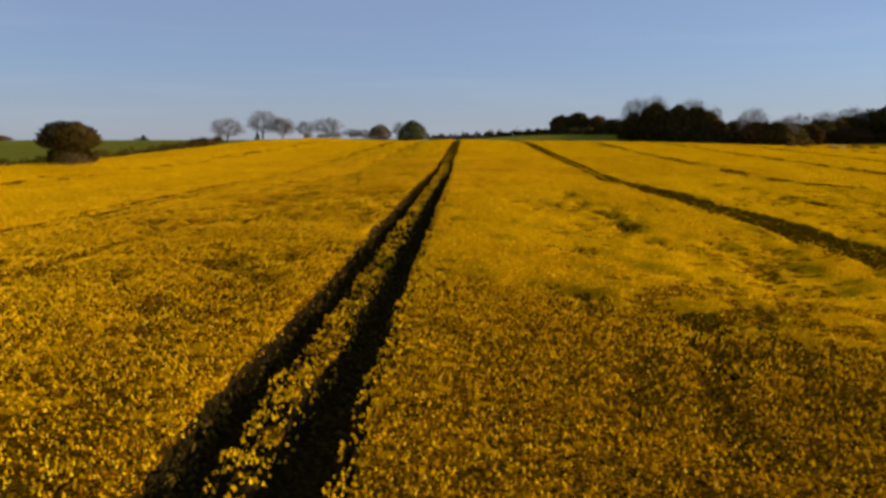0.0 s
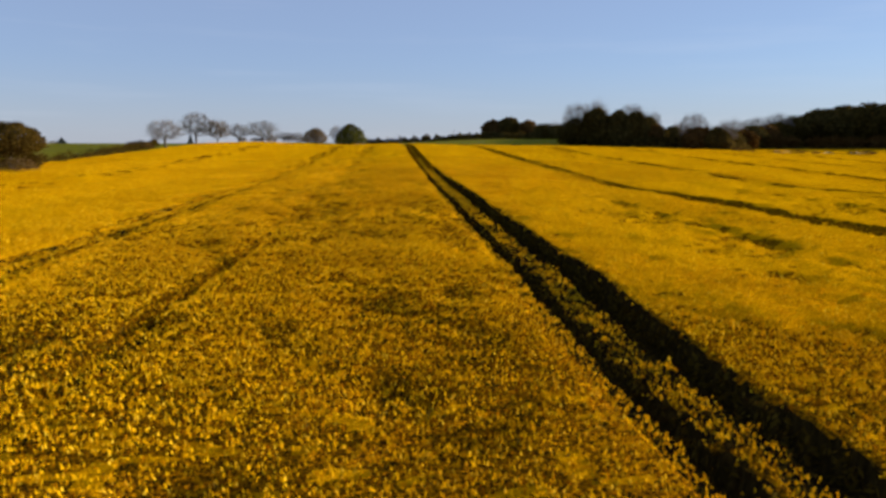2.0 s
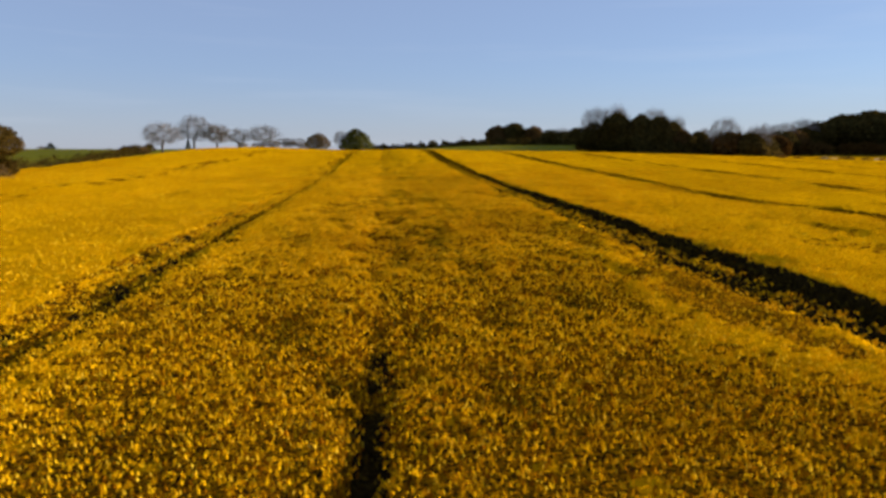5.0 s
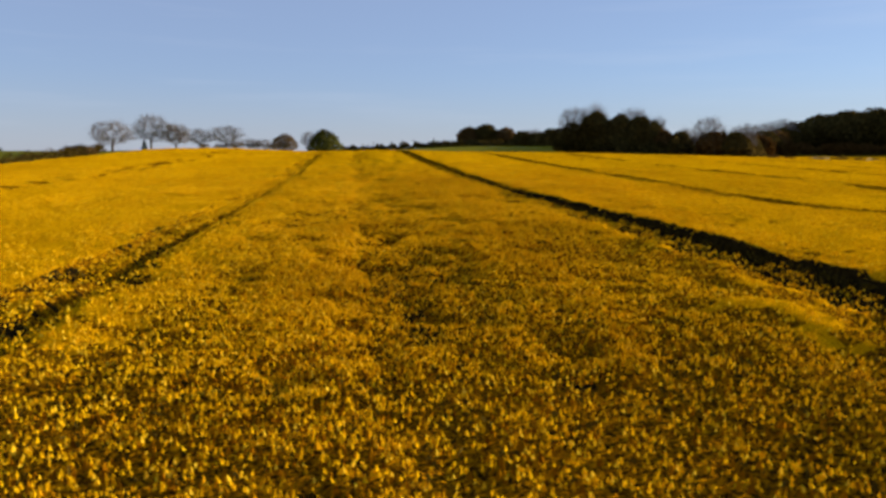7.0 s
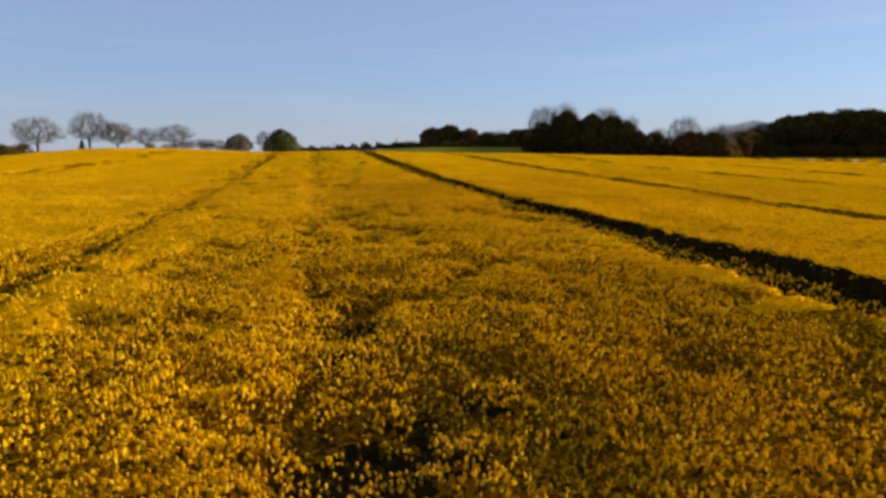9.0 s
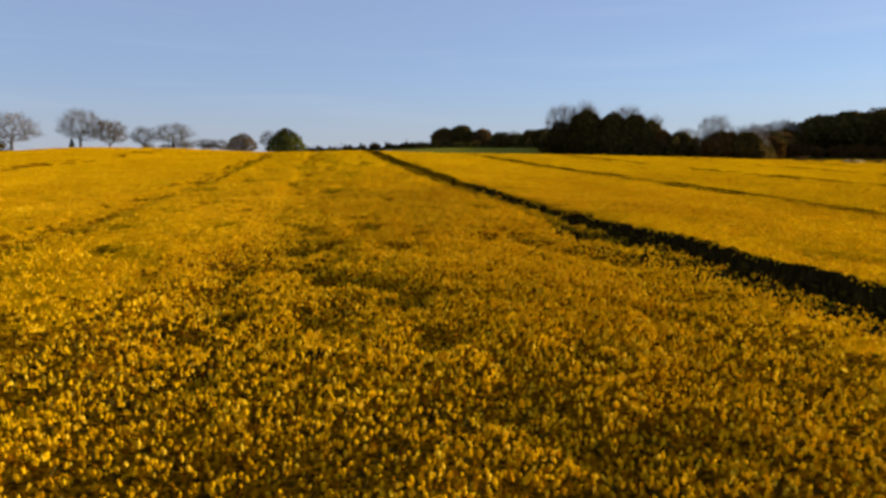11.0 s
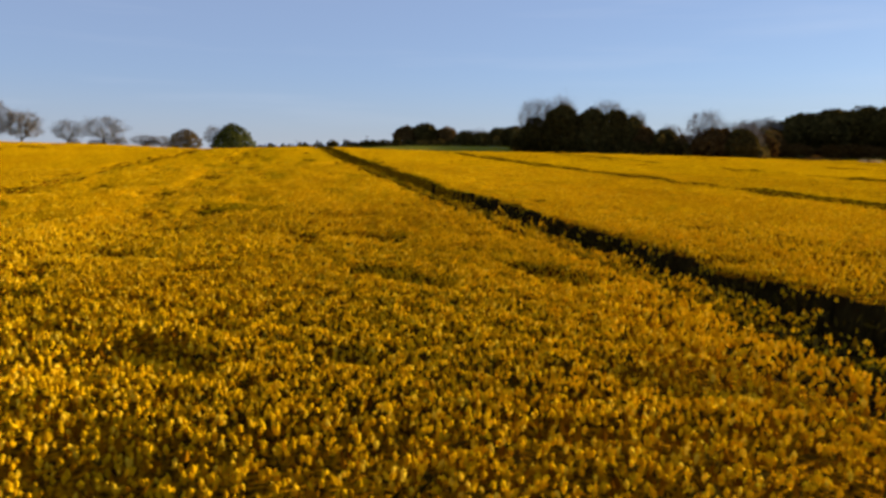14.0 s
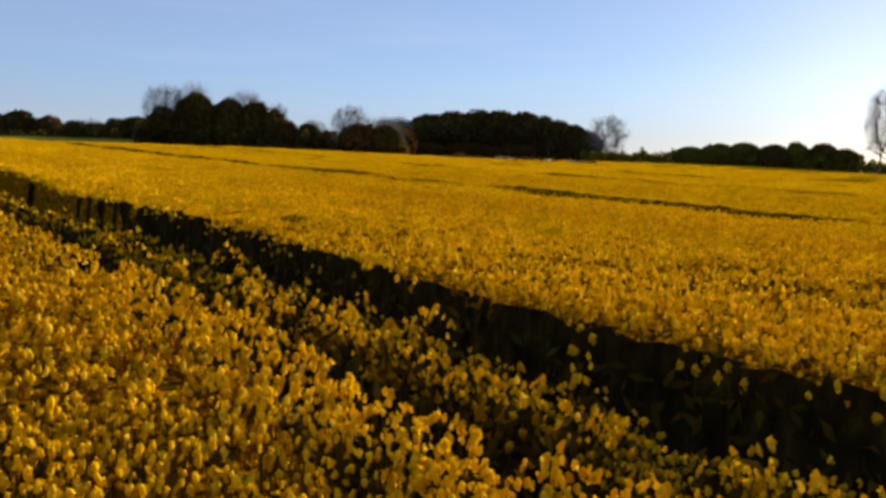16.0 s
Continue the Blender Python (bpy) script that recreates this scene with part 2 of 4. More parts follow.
HOLLOWS += [(-13.2, 89.5, 0.6), (-8.7, 107.3, 0.7), (-10.6, 102.6, 0.7), (-8.0, 100.6, 0.6), (-4.0, 103.1, 0.5), (-2.9, 101.5, 0.6),
            (-12.5, 119.2, 0.8), (-9.9, 133.0, 1.0), (-11.9, 131.5, 0.9), (-13.6, 144.0, 1.0), (-4.1, 122.5, 0.6), (-8.4, 88.0, 0.5)]
# where the stand is thin and flowers less: x, y, half widths, how much
SPARSE = [(-8.0, 56.0, 5.5, 10.0, 1.0), (-12.0, 69.0, 2.0, 5.0, 0.9), (-3.5, 68.0, 4.0, 10.0, 0.9), (11.0, 17.0, 6.5, 9.0, 1.0),
          (-12.0, 97.0, 3.5, 6.0, 1.0), (-2.5, 102.0, 3.0, 7.0, 0.9), (-3.5, 27.0, 3.0, 6.0, 0.9), (-6.0, 123.0, 2.5, 3.0, 0.9),
          (-3.0, 10.0, 4.0, 5.0, 1.0), (-20.0, 53.0, 4.0, 6.0, 0.8), (-17.0, 29.0, 4.0, 6.0, 0.9), (20.0, 33.0, 9.0, 12.0, 0.9),
          (36.0, 62.0, 12.0, 22.0, 0.7), (10.0, 85.0, 5.0, 18.0, 0.6), (14.0, 55.0, 6.0, 14.0, 0.8), (3.5, 14.0, 2.5, 5.0, 0.6), (-15.5, 87.0, 3.5, 6.0, 1.0), (-1.5, 52.0, 2.0, 9.0, 0.8), (-9.0, 91.0, 4.0, 5.0, 0.6)]
TRAMS = [-48.0, -24.0, 0.0, 24.0, 48.0, 72.0, 96.0, 120.0, 144.0, 168.0, 192.0, 216.0]


def sparse(x, y):
    """Share of the heads that is missing from the stand, 0 to 1."""
    out = 0
    for sx, sy, rx, ry, much in SPARSE:
        out = np.maximum(out, much * np.exp(-(((x - sx) / rx) ** 2 + ((y - sy) / ry) ** 2)))
    # the whole strip along the eastern side of the western seam
    u = x + 13.75 + 0.25 * wave(x * 0, y, 19.0, 63) + 0.22 * wave(x * 0, y, 4.3, 64)
    out = np.maximum(out, 0.85 * smooth(u, 0.0, 0.5) * (1 - smooth(u, 5.0, 12.0)) * smooth(y, 42, 54) * (1 - smooth(y, 84, 102)))
    return out * (0.5 + 0.5 * smooth(wave(x, y * 0.6, 2.3, 53), -0.5, 0.6))


def hollow(x, y):
    """How far the crop lies below its top: wheel tracks, drill seams, thin patches. Metres."""
    d = np.zeros_like(np.asarray(x, float) + np.asarray(y, float))
    wob = 0.07 * wave(x * 0 + 3, y, 7.0, 3) + 0.06 * wave(x * 0 + 1, y, 1.7, 5)
    for t in TRAMS:
        u = x - t + wob
        if t == 0:
            lean = 0.2 * smooth(y, 106, 116) + 0.22 * np.exp(-((y - 121.3) / 1.3) ** 2) + 0.15 * np.exp(-(y - 125.8) ** 2)   # the crop leans into the track here
            left = smooth(u - lean, -0.36, -0.18) * (1 - smooth(u - 0.12 * smooth(y, 96, 110), 0.55, 0.85))
            on = smooth(y, 96, 110)                               # from here the strip stands farther east
            right = smooth(u - 0.3 * on + 0.38 * smooth(y, 128, 144), 1.65, 1.9) * (1 - smooth(u + 0.1 * smooth(y, 95, 115) + 0.4 * smooth(y, 126, 144), 2.92, 3.02))
            full = np.maximum(left, right) * (1.2 - 0.5 * smooth(y, 135, 165))
            mid = smooth(u - 0.42 * on, 0.4, 0.7) * (1 - smooth(u - 0.2 * on, 1.75, 2.0))
            low = 0.16 + 0.22 * smooth(y, 12, 34) + 0.12 * on     # lower and patchier farther on
            d = np.maximum(d, np.maximum(full, mid * (low + (0.14 + 0.04 * on) * wave(x, y, 2.2, 11) + (0.12 + 0.06 * on) * wave(x, y, 0.7, 12))))
        else:
            over = 0.75 + 0.25 * smooth(wave(x * 0 + t, y, 30.0, 21), -0.9, 0.1)
            if t < 0:
                over = 0.42 * over * (0.12 + 0.88 * smooth(y, 28, 50)) * (1 - 0.6 * smooth(y, 70, 135)) * (1.0 if t > -30 else 0.0)
            elif t == 24:
                over = (0.34 + 0.34 * smooth(wave(x * 0 + t, y, 17.0, 23), -0.6, 0.3) + 0.12 * wave(x, y, 2.4, 27)) * (1 - 0.45 * smooth(y, 90, 150))
            else:
                over = over * (0.06 + 0.26 * smooth(wave(x * 0 + t, y, 15.0, 25), -0.3, 0.5))
            left = smooth(u, 0.0, 0.35) * (1 - smooth(u, 1.0, 1.35)) * (0.45 if t < 0 else 1.0)
            right = smooth(u, 1.7, 1.95) * (1 - smooth(u, 2.4, 2.7))
            d = np.maximum(d, (np.maximum(left, right) * 1.05 + (0.2 if t > 0 else 0.3) * smooth(u, 0.3, 0.6) * (1 - smooth(u, 2.2, 2.5)) * (1 - np.maximum(left, right))) * over)
    for s, ya, yb, much in ((-13.0, 20, 56, 0.35), (15.4, 34, 76, 0.5), (36.0, 50, 105, 0.35), (60.0, 40, 160, 0.15), (-36.0, 60, 150, 0.3)):
        u = x - s + 2 * wob + 0.3 * wave(x * 0 + s, y, 23.0, 31)
        gap = smooth(wave(x * 0 + s, y, 9.0, 37), -0.7 * much, 0.5) * smooth(y, ya, ya + 6) * (1 - smooth(y, yb - 6, yb))
        d = np.maximum(d, 0.75 * gap * much ** 0.3 * np.exp(-((u / (0.30 + 0.15 * much)) ** 2)))
    # the crop east of the western seam stands a little lower for some metres
    u = x + 13.7 + 0.22 * wave(x * 0, y, 4.3, 64)
    d = d + 0.13 * smooth(u, -0.4, 0.7) * (1 - smooth(u, 1.5, 7.0)) * smooth(y, 40, 60)
    # a narrow scar, and the thin strip beside the western seam
    u = x + 13.3 - 0.045 * (y - 35) + 0.15 * wave(x * 0, y, 5.0, 61)
    d = np.maximum(d, 0.95 * np.exp(-((u / 0.28) ** 2)) * smooth(y, 24, 27) * (1 - smooth(y, 38, 46)))
    u = x + 13.75 + 0.25 * wave(x * 0, y, 19.0, 63) + 0.22 * wave(x * 0, y, 4.3, 64) + 0.12 * wave(x, y, 1.2, 65)
    strip = smooth(u, -0.1, 0.35) * (1 - smooth(u, 2.5, 6.0)) * smooth(y, 48, 62) * (1 - smooth(y, 80, 100))
    d = d + strip * (0.06 + 0.26 * smooth(wave(x, y * 0.6, 3.1, 67), -0.3, 0.9))
    ragged = wave(x, y, 1.3, 83)
    for hx, hy, r in HOLLOWS:
        d = np.maximum(d, (0.62 + 0.22 * ragged) * np.exp(-(((x - hx) ** 2 + (y - hy) ** 2 * 0.45) / (r * (1 + 0.25 * ragged)) ** 2)))
    d = d + (0.30 - 0.16 * smooth(x, 2.5, 5.0)) * smooth(wave(x, y * 0.55, 5.0, 41) + 0.55 * wave(x, y * 0.6, 1.9, 43), 0.35, 1.5)
    # ridges and furrows along the rows in the thin stands
    d = d + sparse(x, y) * (0.12 + 0.16 * smooth(wave(x, y * 0.22, 1.5, 59), -0.2, 0.9))
    return d + 0.05 * wave(x, y, 1.1, 47) + 0.08 * wave(x, y, 13.0, 49)


# ---- building helpers ----
def mesh_object(name, verts, faces, mats, parent=None, label="", smooth_shade=False, slots=None):
    """One mesh from numpy vertices and an array of equal-sided faces."""
    me = bpy.data.meshes.new(name)
    verts, faces = np.asarray(verts, np.float32), np.asarray(faces, np.int32)
    n = faces.shape[1]
    me.vertices.add(len(verts))
    me.vertices.foreach_set("co", verts.ravel())
    me.loops.add(faces.size)
    me.loops.foreach_set("vertex_index", faces.ravel())
    me.polygons.add(len(faces))
    me.polygons.foreach_set("loop_start", np.arange(0, faces.size, n, dtype=np.int32))
    if slots is not None:
        me.polygons.foreach_set("material_index", np.asarray(slots, np.int32))
    me.polygons.foreach_set("use_smooth", np.full(len(faces), smooth_shade))
    for m in mats:
        me.materials.append(m)
    me.update(calc_edges=True)
    ob = new(name, me)
    ob.parent = parent
    if label:
        ob["label"] = label
    return ob


def part(name, bm, mat, parent, label=""):
    me = bpy.data.meshes.new(name)
    bm.to_mesh(me)
    bm.free()
    me.materials.append(mat)
    ob = new(name, me)
    ob.parent = parent
    if label:
        ob["label"] = label
    return ob


def grid(xs, ys):
    gx, gy = np.meshgrid(xs, ys)
    nx, ny = len(xs), len(ys)
    i = (np.arange(ny - 1)[:, None] * nx + np.arange(nx - 1)[None]).ravel()
    return gx.ravel(), gy.ravel(), np.stack([i, i + 1, i + nx + 1, i + nx], 1)


def unit(v):
    return v / np.maximum(np.linalg.norm(v, axis=-1, keepdims=True), 1e-9)


def flakes(rng, centre, size, normal=None, sides=4, jitter=0.6, stretch=1.0):
    """A small leaf or petal face at every centre, turned at random or roughly along a normal."""
    n = len(centre)
    nn = unit(rng.normal(size=(n, 3))) if normal is None else unit(normal + jitter * rng.normal(size=(n, 3)))
    u = unit(np.cross(nn, unit(rng.normal(size=(n, 3)))))
    v = np.cross(nn, u)
    s = (np.broadcast_to(size, (n,)) * 0.5)[:, None]
    if sides == 3:
        verts = np.stack([centre + s * (1.3 * u), centre + s * (-0.7 * u + 1.1 * stretch * v), centre + s * (-0.7 * u - 1.1 * stretch * v)], 1)
    else:
        verts = np.stack([centre + s * u, centre + s * stretch * v, centre - s * u, centre - s * stretch * v], 1)
    return verts.reshape(-1, 3), np.arange(n * sides).reshape(n, sides)


def tubes(segments, sides=3):
    """Open tapered prisms from rows of (x0, y0, z0, r0, x1, y1, z1, r1)."""
    s = np.asarray(segments, float)
    p, q, r0, r1 = s[:, 0:3], s[:, 4:7], s[:, 3], s[:, 7]
    ax = unit(q - p)
    ref = np.where(np.abs(ax[:, 2:3]) > 0.9, np.array([[1.0, 0, 0]]), np.array([[0, 0, 1.0]]))
    u = unit(np.cross(ax, ref))
    v = np.cross(ax, u)
    verts = []
    for c, r in ((p, r0), (q, r1)):
        for k in range(sides):
            an = 2 * math.pi * k / sides
            verts.append(c + r[:, None] * (math.cos(an) * u + math.sin(an) * v))
    verts = np.stack(verts, 1)
    base = np.arange(len(s))[:, None] * 2 * sides
    faces = np.concatenate([base + np.array([[k, (k + 1) % sides, sides + (k + 1) % sides, sides + k]]) for k in range(sides)])
    return verts.reshape(-1, 3), faces


# ---- ground: one sheet to the horizon ----
def spread(near, far_lo, far_hi, count):
    lo = near[0] - np.geomspace(8, near[0] - far_lo, count)
    hi = near[-1] + np.geomspace(8, far_hi - near[-1], count)
    return np.concatenate([lo[::-1], near, hi])


gx, gy, gf = grid(spread(np.arange(-80, 251, 3.0), -4500, 4500, 22), spread(np.arange(-60, 361, 3.0), -4500, 4500, 22))
gz = soil(gx, gy) + 0.05 * wave(gx, gy, 9, 71)
cx, cy = gx[gf].mean(1), gy[gf].mean(1)
inside = (cx > WEST) & (cx < EAST) & (cy > SOUTH) & (cy < NORTH)
tagged(mesh_object("ground", np.stack([gx, gy, gz], 1), gf, [PASTURE, SOIL], smooth_shade=True, slots=inside.astype(int)),
       "gently rising farmland, bare soil under crop and green pasture around", "ground", kind="structure")

# ---- the crop, one bout between two tramlines after another ----
LANE_Y = [0, 12, 20, 30, 45, 75, 105, 125, 400]
LANE_X = [4, 4, 1, -7, -13, -11, -6, -3, -3]
LANE_H = [5.8, 5.6, 5.4, 5.0, 4.4, 3.5, 2.3, 1.7, 1.7]
LANE_W = [7, 8, 7, 4, 0, 0, 0, 0, 0]


def nearness(x, y):
    """How close the drone's lane comes to a spot, in metres."""
    off = np.maximum(0, np.abs(x - np.interp(y, LANE_Y, LANE_X)) - np.interp(y, LANE_Y, LANE_W))
    h = np.interp(y, LANE_Y, LANE_H)
    d = np.maximum(2.2 * h, 1.75 * off) + 1.5 * np.maximum(0, 6 - y)
    past = np.hypot(x + 3, y - 120)
    return np.where(y > 122, np.maximum(past, 3.5), np.minimum(d, np.where(y > 112, np.maximum(past, 3.5), 1e9)))


def scatter(rng, x0, x1, y0, y1, per_m2, lo, hi):
    n = int((x1 - x0) * (y1 - y0) * per_m2)
    x, y = rng.uniform(x0, x1, n), rng.uniform(y0, y1, n)
    d = nearness(x, y)
    ok = (d >= lo) & (d < hi)
    x, y = x[ok], y[ok]
    dep = hollow(x, y)
    thin = smooth(dep, 0.22, 0.78)
    strip = (x > np.where(y > 103, 0.95, 0.6)) & (x < np.where(y > 103, 2.12, 1.85))
    thin = np.where(strip & (dep < 0.85), np.minimum(thin, np.where(y > 103, 0.45, 0.3)), thin)
    # no heads down the walls of the main wheel tracks
    thin = np.where((x > -0.7) & (x < 3.4) & ~strip & (dep > 0.3), 1.0, thin)
    thin = np.maximum(thin, 0.62 * sparse(x, y))
    keep = rng.uniform(size=len(x)) > thin
    return x[keep], y[keep], dep[keep]


def spires(rng, x, y, z, wide, tall, sides, rings):
    """Lumpy dome-topped flower spires, open below, as triangles."""
    n = len(x)
    big = rng.uniform(0.6, 1.3, (n, 1))
    lean = rng.normal(0, 0.18, (n, 2))
    turn = rng.uniform(0, 6.28, (n, 1)) + np.arange(sides)[None] * 2 * math.pi / sides
    rows = []
    for up, out in rings:
        r = wide * big * out * rng.uniform(0.52, 1.36, (n, sides))
        h = tall * big * (up + rng.uniform(-0.3, 0.3, (n, sides)))
        rows.append(np.stack([x[:, None] + r * np.cos(turn) + lean[:, :1] * h, y[:, None] + r * np.sin(turn) + lean[:, 1:] * h, z[:, None] + h], 2))
    h = tall * big[:, 0] * rng.uniform(0.8, 1.15, n)
    rows.append(np.stack([x + lean[:, 0] * h, y + lean[:, 1] * h, z + h], 1)[:, None])
    k = np.arange(sides)
    faces = []
    for level in range(len(rings) - 1):
        i, j = level * sides + k, level * sides + (k + 1) % sides
        faces += [np.stack([i, j, j + sides], 1), np.stack([i, j + sides, i + sides], 1)]
    last = (len(rings) - 1) * sides
    faces.append(np.stack([last + k, last + (k + 1) % sides, 0 * k + len(rings) * sides], 1))
    each = len(rings) * sides + 1
    faces = (np.arange(n)[:, None, None] * each + np.concatenate(faces)[None]).reshape(-1, 3)
    return np.concatenate(rows, 1).reshape(-1, 3), faces


# nearness from and to, heads a square metre, half width, height, sides, rings, loose petals, depth of the flowering layer
HEADS = ((0.0, 4.8, 250, 0.0205, 0.032, 4, ((-0.8, 0.7), (-0.05, 1.0), (0.6, 0.72)), 1, 0.19),
         (4.8, 9.0, 135, 0.0255, 0.042, 4, ((-0.75, 0.65), (0.2, 1.0)), 1, 0.16),
         (9.0, 15.0, 68, 0.032, 0.052, 3, ((-0.55, 1.0),), 1, 0.13),
         (15.0, 30.0, 36, 0.042, 0.052, 3, ((-0.5, 1.0),), 0, 0.09),
         (30.0, 60.0, 11, 0.055, 0.044, 3, ((-0.5, 1.0),), 0, 0.07),
         (60.0, 900.0, 0.8, 0.09, 0.050, 3, ((-0.5, 1.0),), 0, 0.05))


def crop_bout(x0, x1, seed):
    rng = np.random.RandomState(seed)
    field = tagged(new("rapeseed_crop"), "dense yellow flowering rapeseed between two wheel tracks", "rapeseed crop", "rapeseed bouts", "stuff")
    field.location = (0, 0, 0)
    near = -30 < x0 < 40
    # closed layer of stems, leaves and lower flowers
    edge = [t + o for t in TRAMS for o in np.arange(-0.58, 3.5, 0.14 if t == 0 else 0.3)]
    xs = np.unique(np.round([x for x in edge if x0 <= x <= x1] + list(np.arange(x0, x1 + 0.01, 0.5 if near else 2.0)) + [x1], 3))
    if x0 == -24.0:
        xs = np.unique(np.concatenate([xs, np.arange(-14.4, -11.9, 0.14)]))
    xs = xs[np.concatenate([[True], np.diff(xs) > 0.06])]
    ys = np.concatenate([np.arange(SOUTH, 0, 4), np.arange(0, 150, 0.35 if near else 1.5), np.arange(150, NORTH + 1, 1.5 if near else 3)])
    px, py, f = grid(xs, ys)
    # the heads overhang the walls of the wheel tracks
    dep, dist = np.maximum(hollow(px - 0.15, py), hollow(px + 0.15, py)), nearness(px, py)
    drop = 0.05 + 0.40 * (1 - smooth(dist, 7, 17))
    # the stand is closer on the eastern bank of the main wheel tracks
    drop = drop * (1 - 0.42 * smooth(px, 2.4, 2.8) * (1 - smooth(px, 4.5, 8.0)) * smooth(py, 92, 104))
    drop = drop + 0.14 * sparse(px, py)
    pz = crop_top(px, py) - np.minimum(drop + dep * 1.1, 1.15) + rng.uniform(-0.03, 0.03, len(px))
    # beside the lane one sees down to the shade-toned lower shoots, farther off the closed flowering top
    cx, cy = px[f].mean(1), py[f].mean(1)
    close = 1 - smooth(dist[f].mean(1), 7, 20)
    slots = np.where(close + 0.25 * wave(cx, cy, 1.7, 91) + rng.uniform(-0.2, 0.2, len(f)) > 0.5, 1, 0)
    # hollows take the same layer: their brown shade is put into the colour
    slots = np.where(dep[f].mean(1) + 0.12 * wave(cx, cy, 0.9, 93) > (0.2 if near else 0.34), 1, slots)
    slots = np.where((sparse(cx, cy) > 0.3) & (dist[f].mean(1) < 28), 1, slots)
    # near-black stems, shade painted in, only down the wheel tracks and in the deepest gaps
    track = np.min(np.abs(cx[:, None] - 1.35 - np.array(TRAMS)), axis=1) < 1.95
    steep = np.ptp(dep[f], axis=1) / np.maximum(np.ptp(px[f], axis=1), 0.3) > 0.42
    shade_face = steep | (dep[f].mean(1) > 0.42)
    slots = np.where(track & shade_face, np.where((cx < 20) & ((cx > -10) | ((cy < 88) & (rng.uniform(size=len(f)) < 0.3))) & (cy < 138 + rng.uniform(-14, 14, len(f))), 2, 1), slots)
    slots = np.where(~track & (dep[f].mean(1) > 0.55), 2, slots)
    # stems under the outermost heads beside the main wheel tracks get the painted shade too
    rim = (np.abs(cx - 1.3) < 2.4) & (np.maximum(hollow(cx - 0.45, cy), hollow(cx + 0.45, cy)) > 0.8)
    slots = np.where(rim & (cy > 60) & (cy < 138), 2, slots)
    mesh_object("foliage", np.stack([px, py, pz], 1), f, [CANOPY, LOWER_SHADE, UNDER_SHADE], field, "yellow-green layer of stems and lower flowers, shade coloured into gaps and tracks", True, slots)["kind"] = "stuff"

    vs, fs, stems, at = [], [], [], 0

    def add(v, f):
        nonlocal at
        vs.append(v), fs.append(f + at)
        at += len(v)

    def heads(x, y, z, wide, tall, sides, rings, petals):
        add(*spires(rng, x, y, z, wide, tall, sides, rings))
        for _ in range(petals):
            d = unit(rng.normal(size=(len(x), 3)) + [0, 0, 0.3])
            c = d * rng.uniform(0.8, 1.15, (len(x), 1)) * [wide, wide, tall * 0.8]
            add(*flakes(rng, c + np.stack([x, y, z], 1), rng.uniform(0.8, 1.3, len(x)) * wide * 1.15, d, 3, 0.5))

    # from spires of small flowers beside the lane to small tufts far off
    for lo, hi, per, wide, tall, sides, rings, petals, deep in HEADS:
        ya, yb = (50, 160) if hi < 10 else (-6, 170) if hi < 16 else (-30, NORTH) if hi < 40 else (SOUTH, NORTH)
        if lo < 10 and not near:
            continue
        x, y, dep = scatter(rng, x0, x1, ya, yb, per if x0 < 90 or lo < 50 else per * 0.6, lo, hi)
        if not len(x):
            continue
        z = crop_top(x, y) - dep * 0.9 - deep * rng.uniform(0, 1, len(x)) ** 2.3
        if hi < 40:
            z = z + 0.03 * wave(x, y, 0.5, 97)
        heads(x, y, z, wide, tall, sides, rings, petals)
        if lo == 0:
            pick = rng.uniform(size=len(x)) < 0.35
            x, y, z = x[pick], y[pick], z[pick]
            lean = rng.normal(0, 0.06, (len(x), 2))
            stems.append(np.stack([x - lean[:, 0], y - lean[:, 1], z - 0.45, np.full(len(x), 0.006), x, y, z - 0.02, np.full(len(x), 0.004)], 1))

    # upright leaves and stems that fill the gaps
    n = int((x1 - x0) * 165 * (26 if near else 0))
    x, y = rng.uniform(x0, x1, n), rng.uniform(2, 167, n)
    dep, d = hollow(x, y), nearness(x, y)
    gap = dep > 0.26
    ok = (gap & (d < 24) & (rng.uniform(size=n) < np.clip(14 / d, 0.2, 1))) | (~gap & (d < 15) & (rng.uniform(size=n) < 0.2 + 0.6 * sparse(x, y)))
    x, y, dep, d, gap = x[ok], y[ok], dep[ok], d[ok], gap[ok]
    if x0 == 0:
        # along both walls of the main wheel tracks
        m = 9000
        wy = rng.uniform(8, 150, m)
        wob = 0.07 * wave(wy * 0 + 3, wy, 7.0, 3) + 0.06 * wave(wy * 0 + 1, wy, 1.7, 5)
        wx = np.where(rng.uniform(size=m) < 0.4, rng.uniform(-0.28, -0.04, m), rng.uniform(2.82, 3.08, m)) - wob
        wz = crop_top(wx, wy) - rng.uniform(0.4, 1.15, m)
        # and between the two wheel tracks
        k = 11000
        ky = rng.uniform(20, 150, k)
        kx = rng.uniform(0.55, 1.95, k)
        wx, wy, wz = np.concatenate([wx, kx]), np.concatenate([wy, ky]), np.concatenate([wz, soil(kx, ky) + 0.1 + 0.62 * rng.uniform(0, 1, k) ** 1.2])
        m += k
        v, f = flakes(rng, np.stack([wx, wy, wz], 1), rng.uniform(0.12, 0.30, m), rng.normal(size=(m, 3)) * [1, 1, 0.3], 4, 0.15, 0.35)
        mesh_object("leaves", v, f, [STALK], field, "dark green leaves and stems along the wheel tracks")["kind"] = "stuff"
    if len(x):
        z = crop_top(x, y) - np.minimum(dep + np.where(gap, 0.26, 0.36), 1.15) + rng.uniform(0.0, 0.3, len(x)) * np.clip(1.2 - dep * 0.55, 0.3, 1)
        out = rng.normal(size=(len(x), 3)) * [1, 1, 0.25]
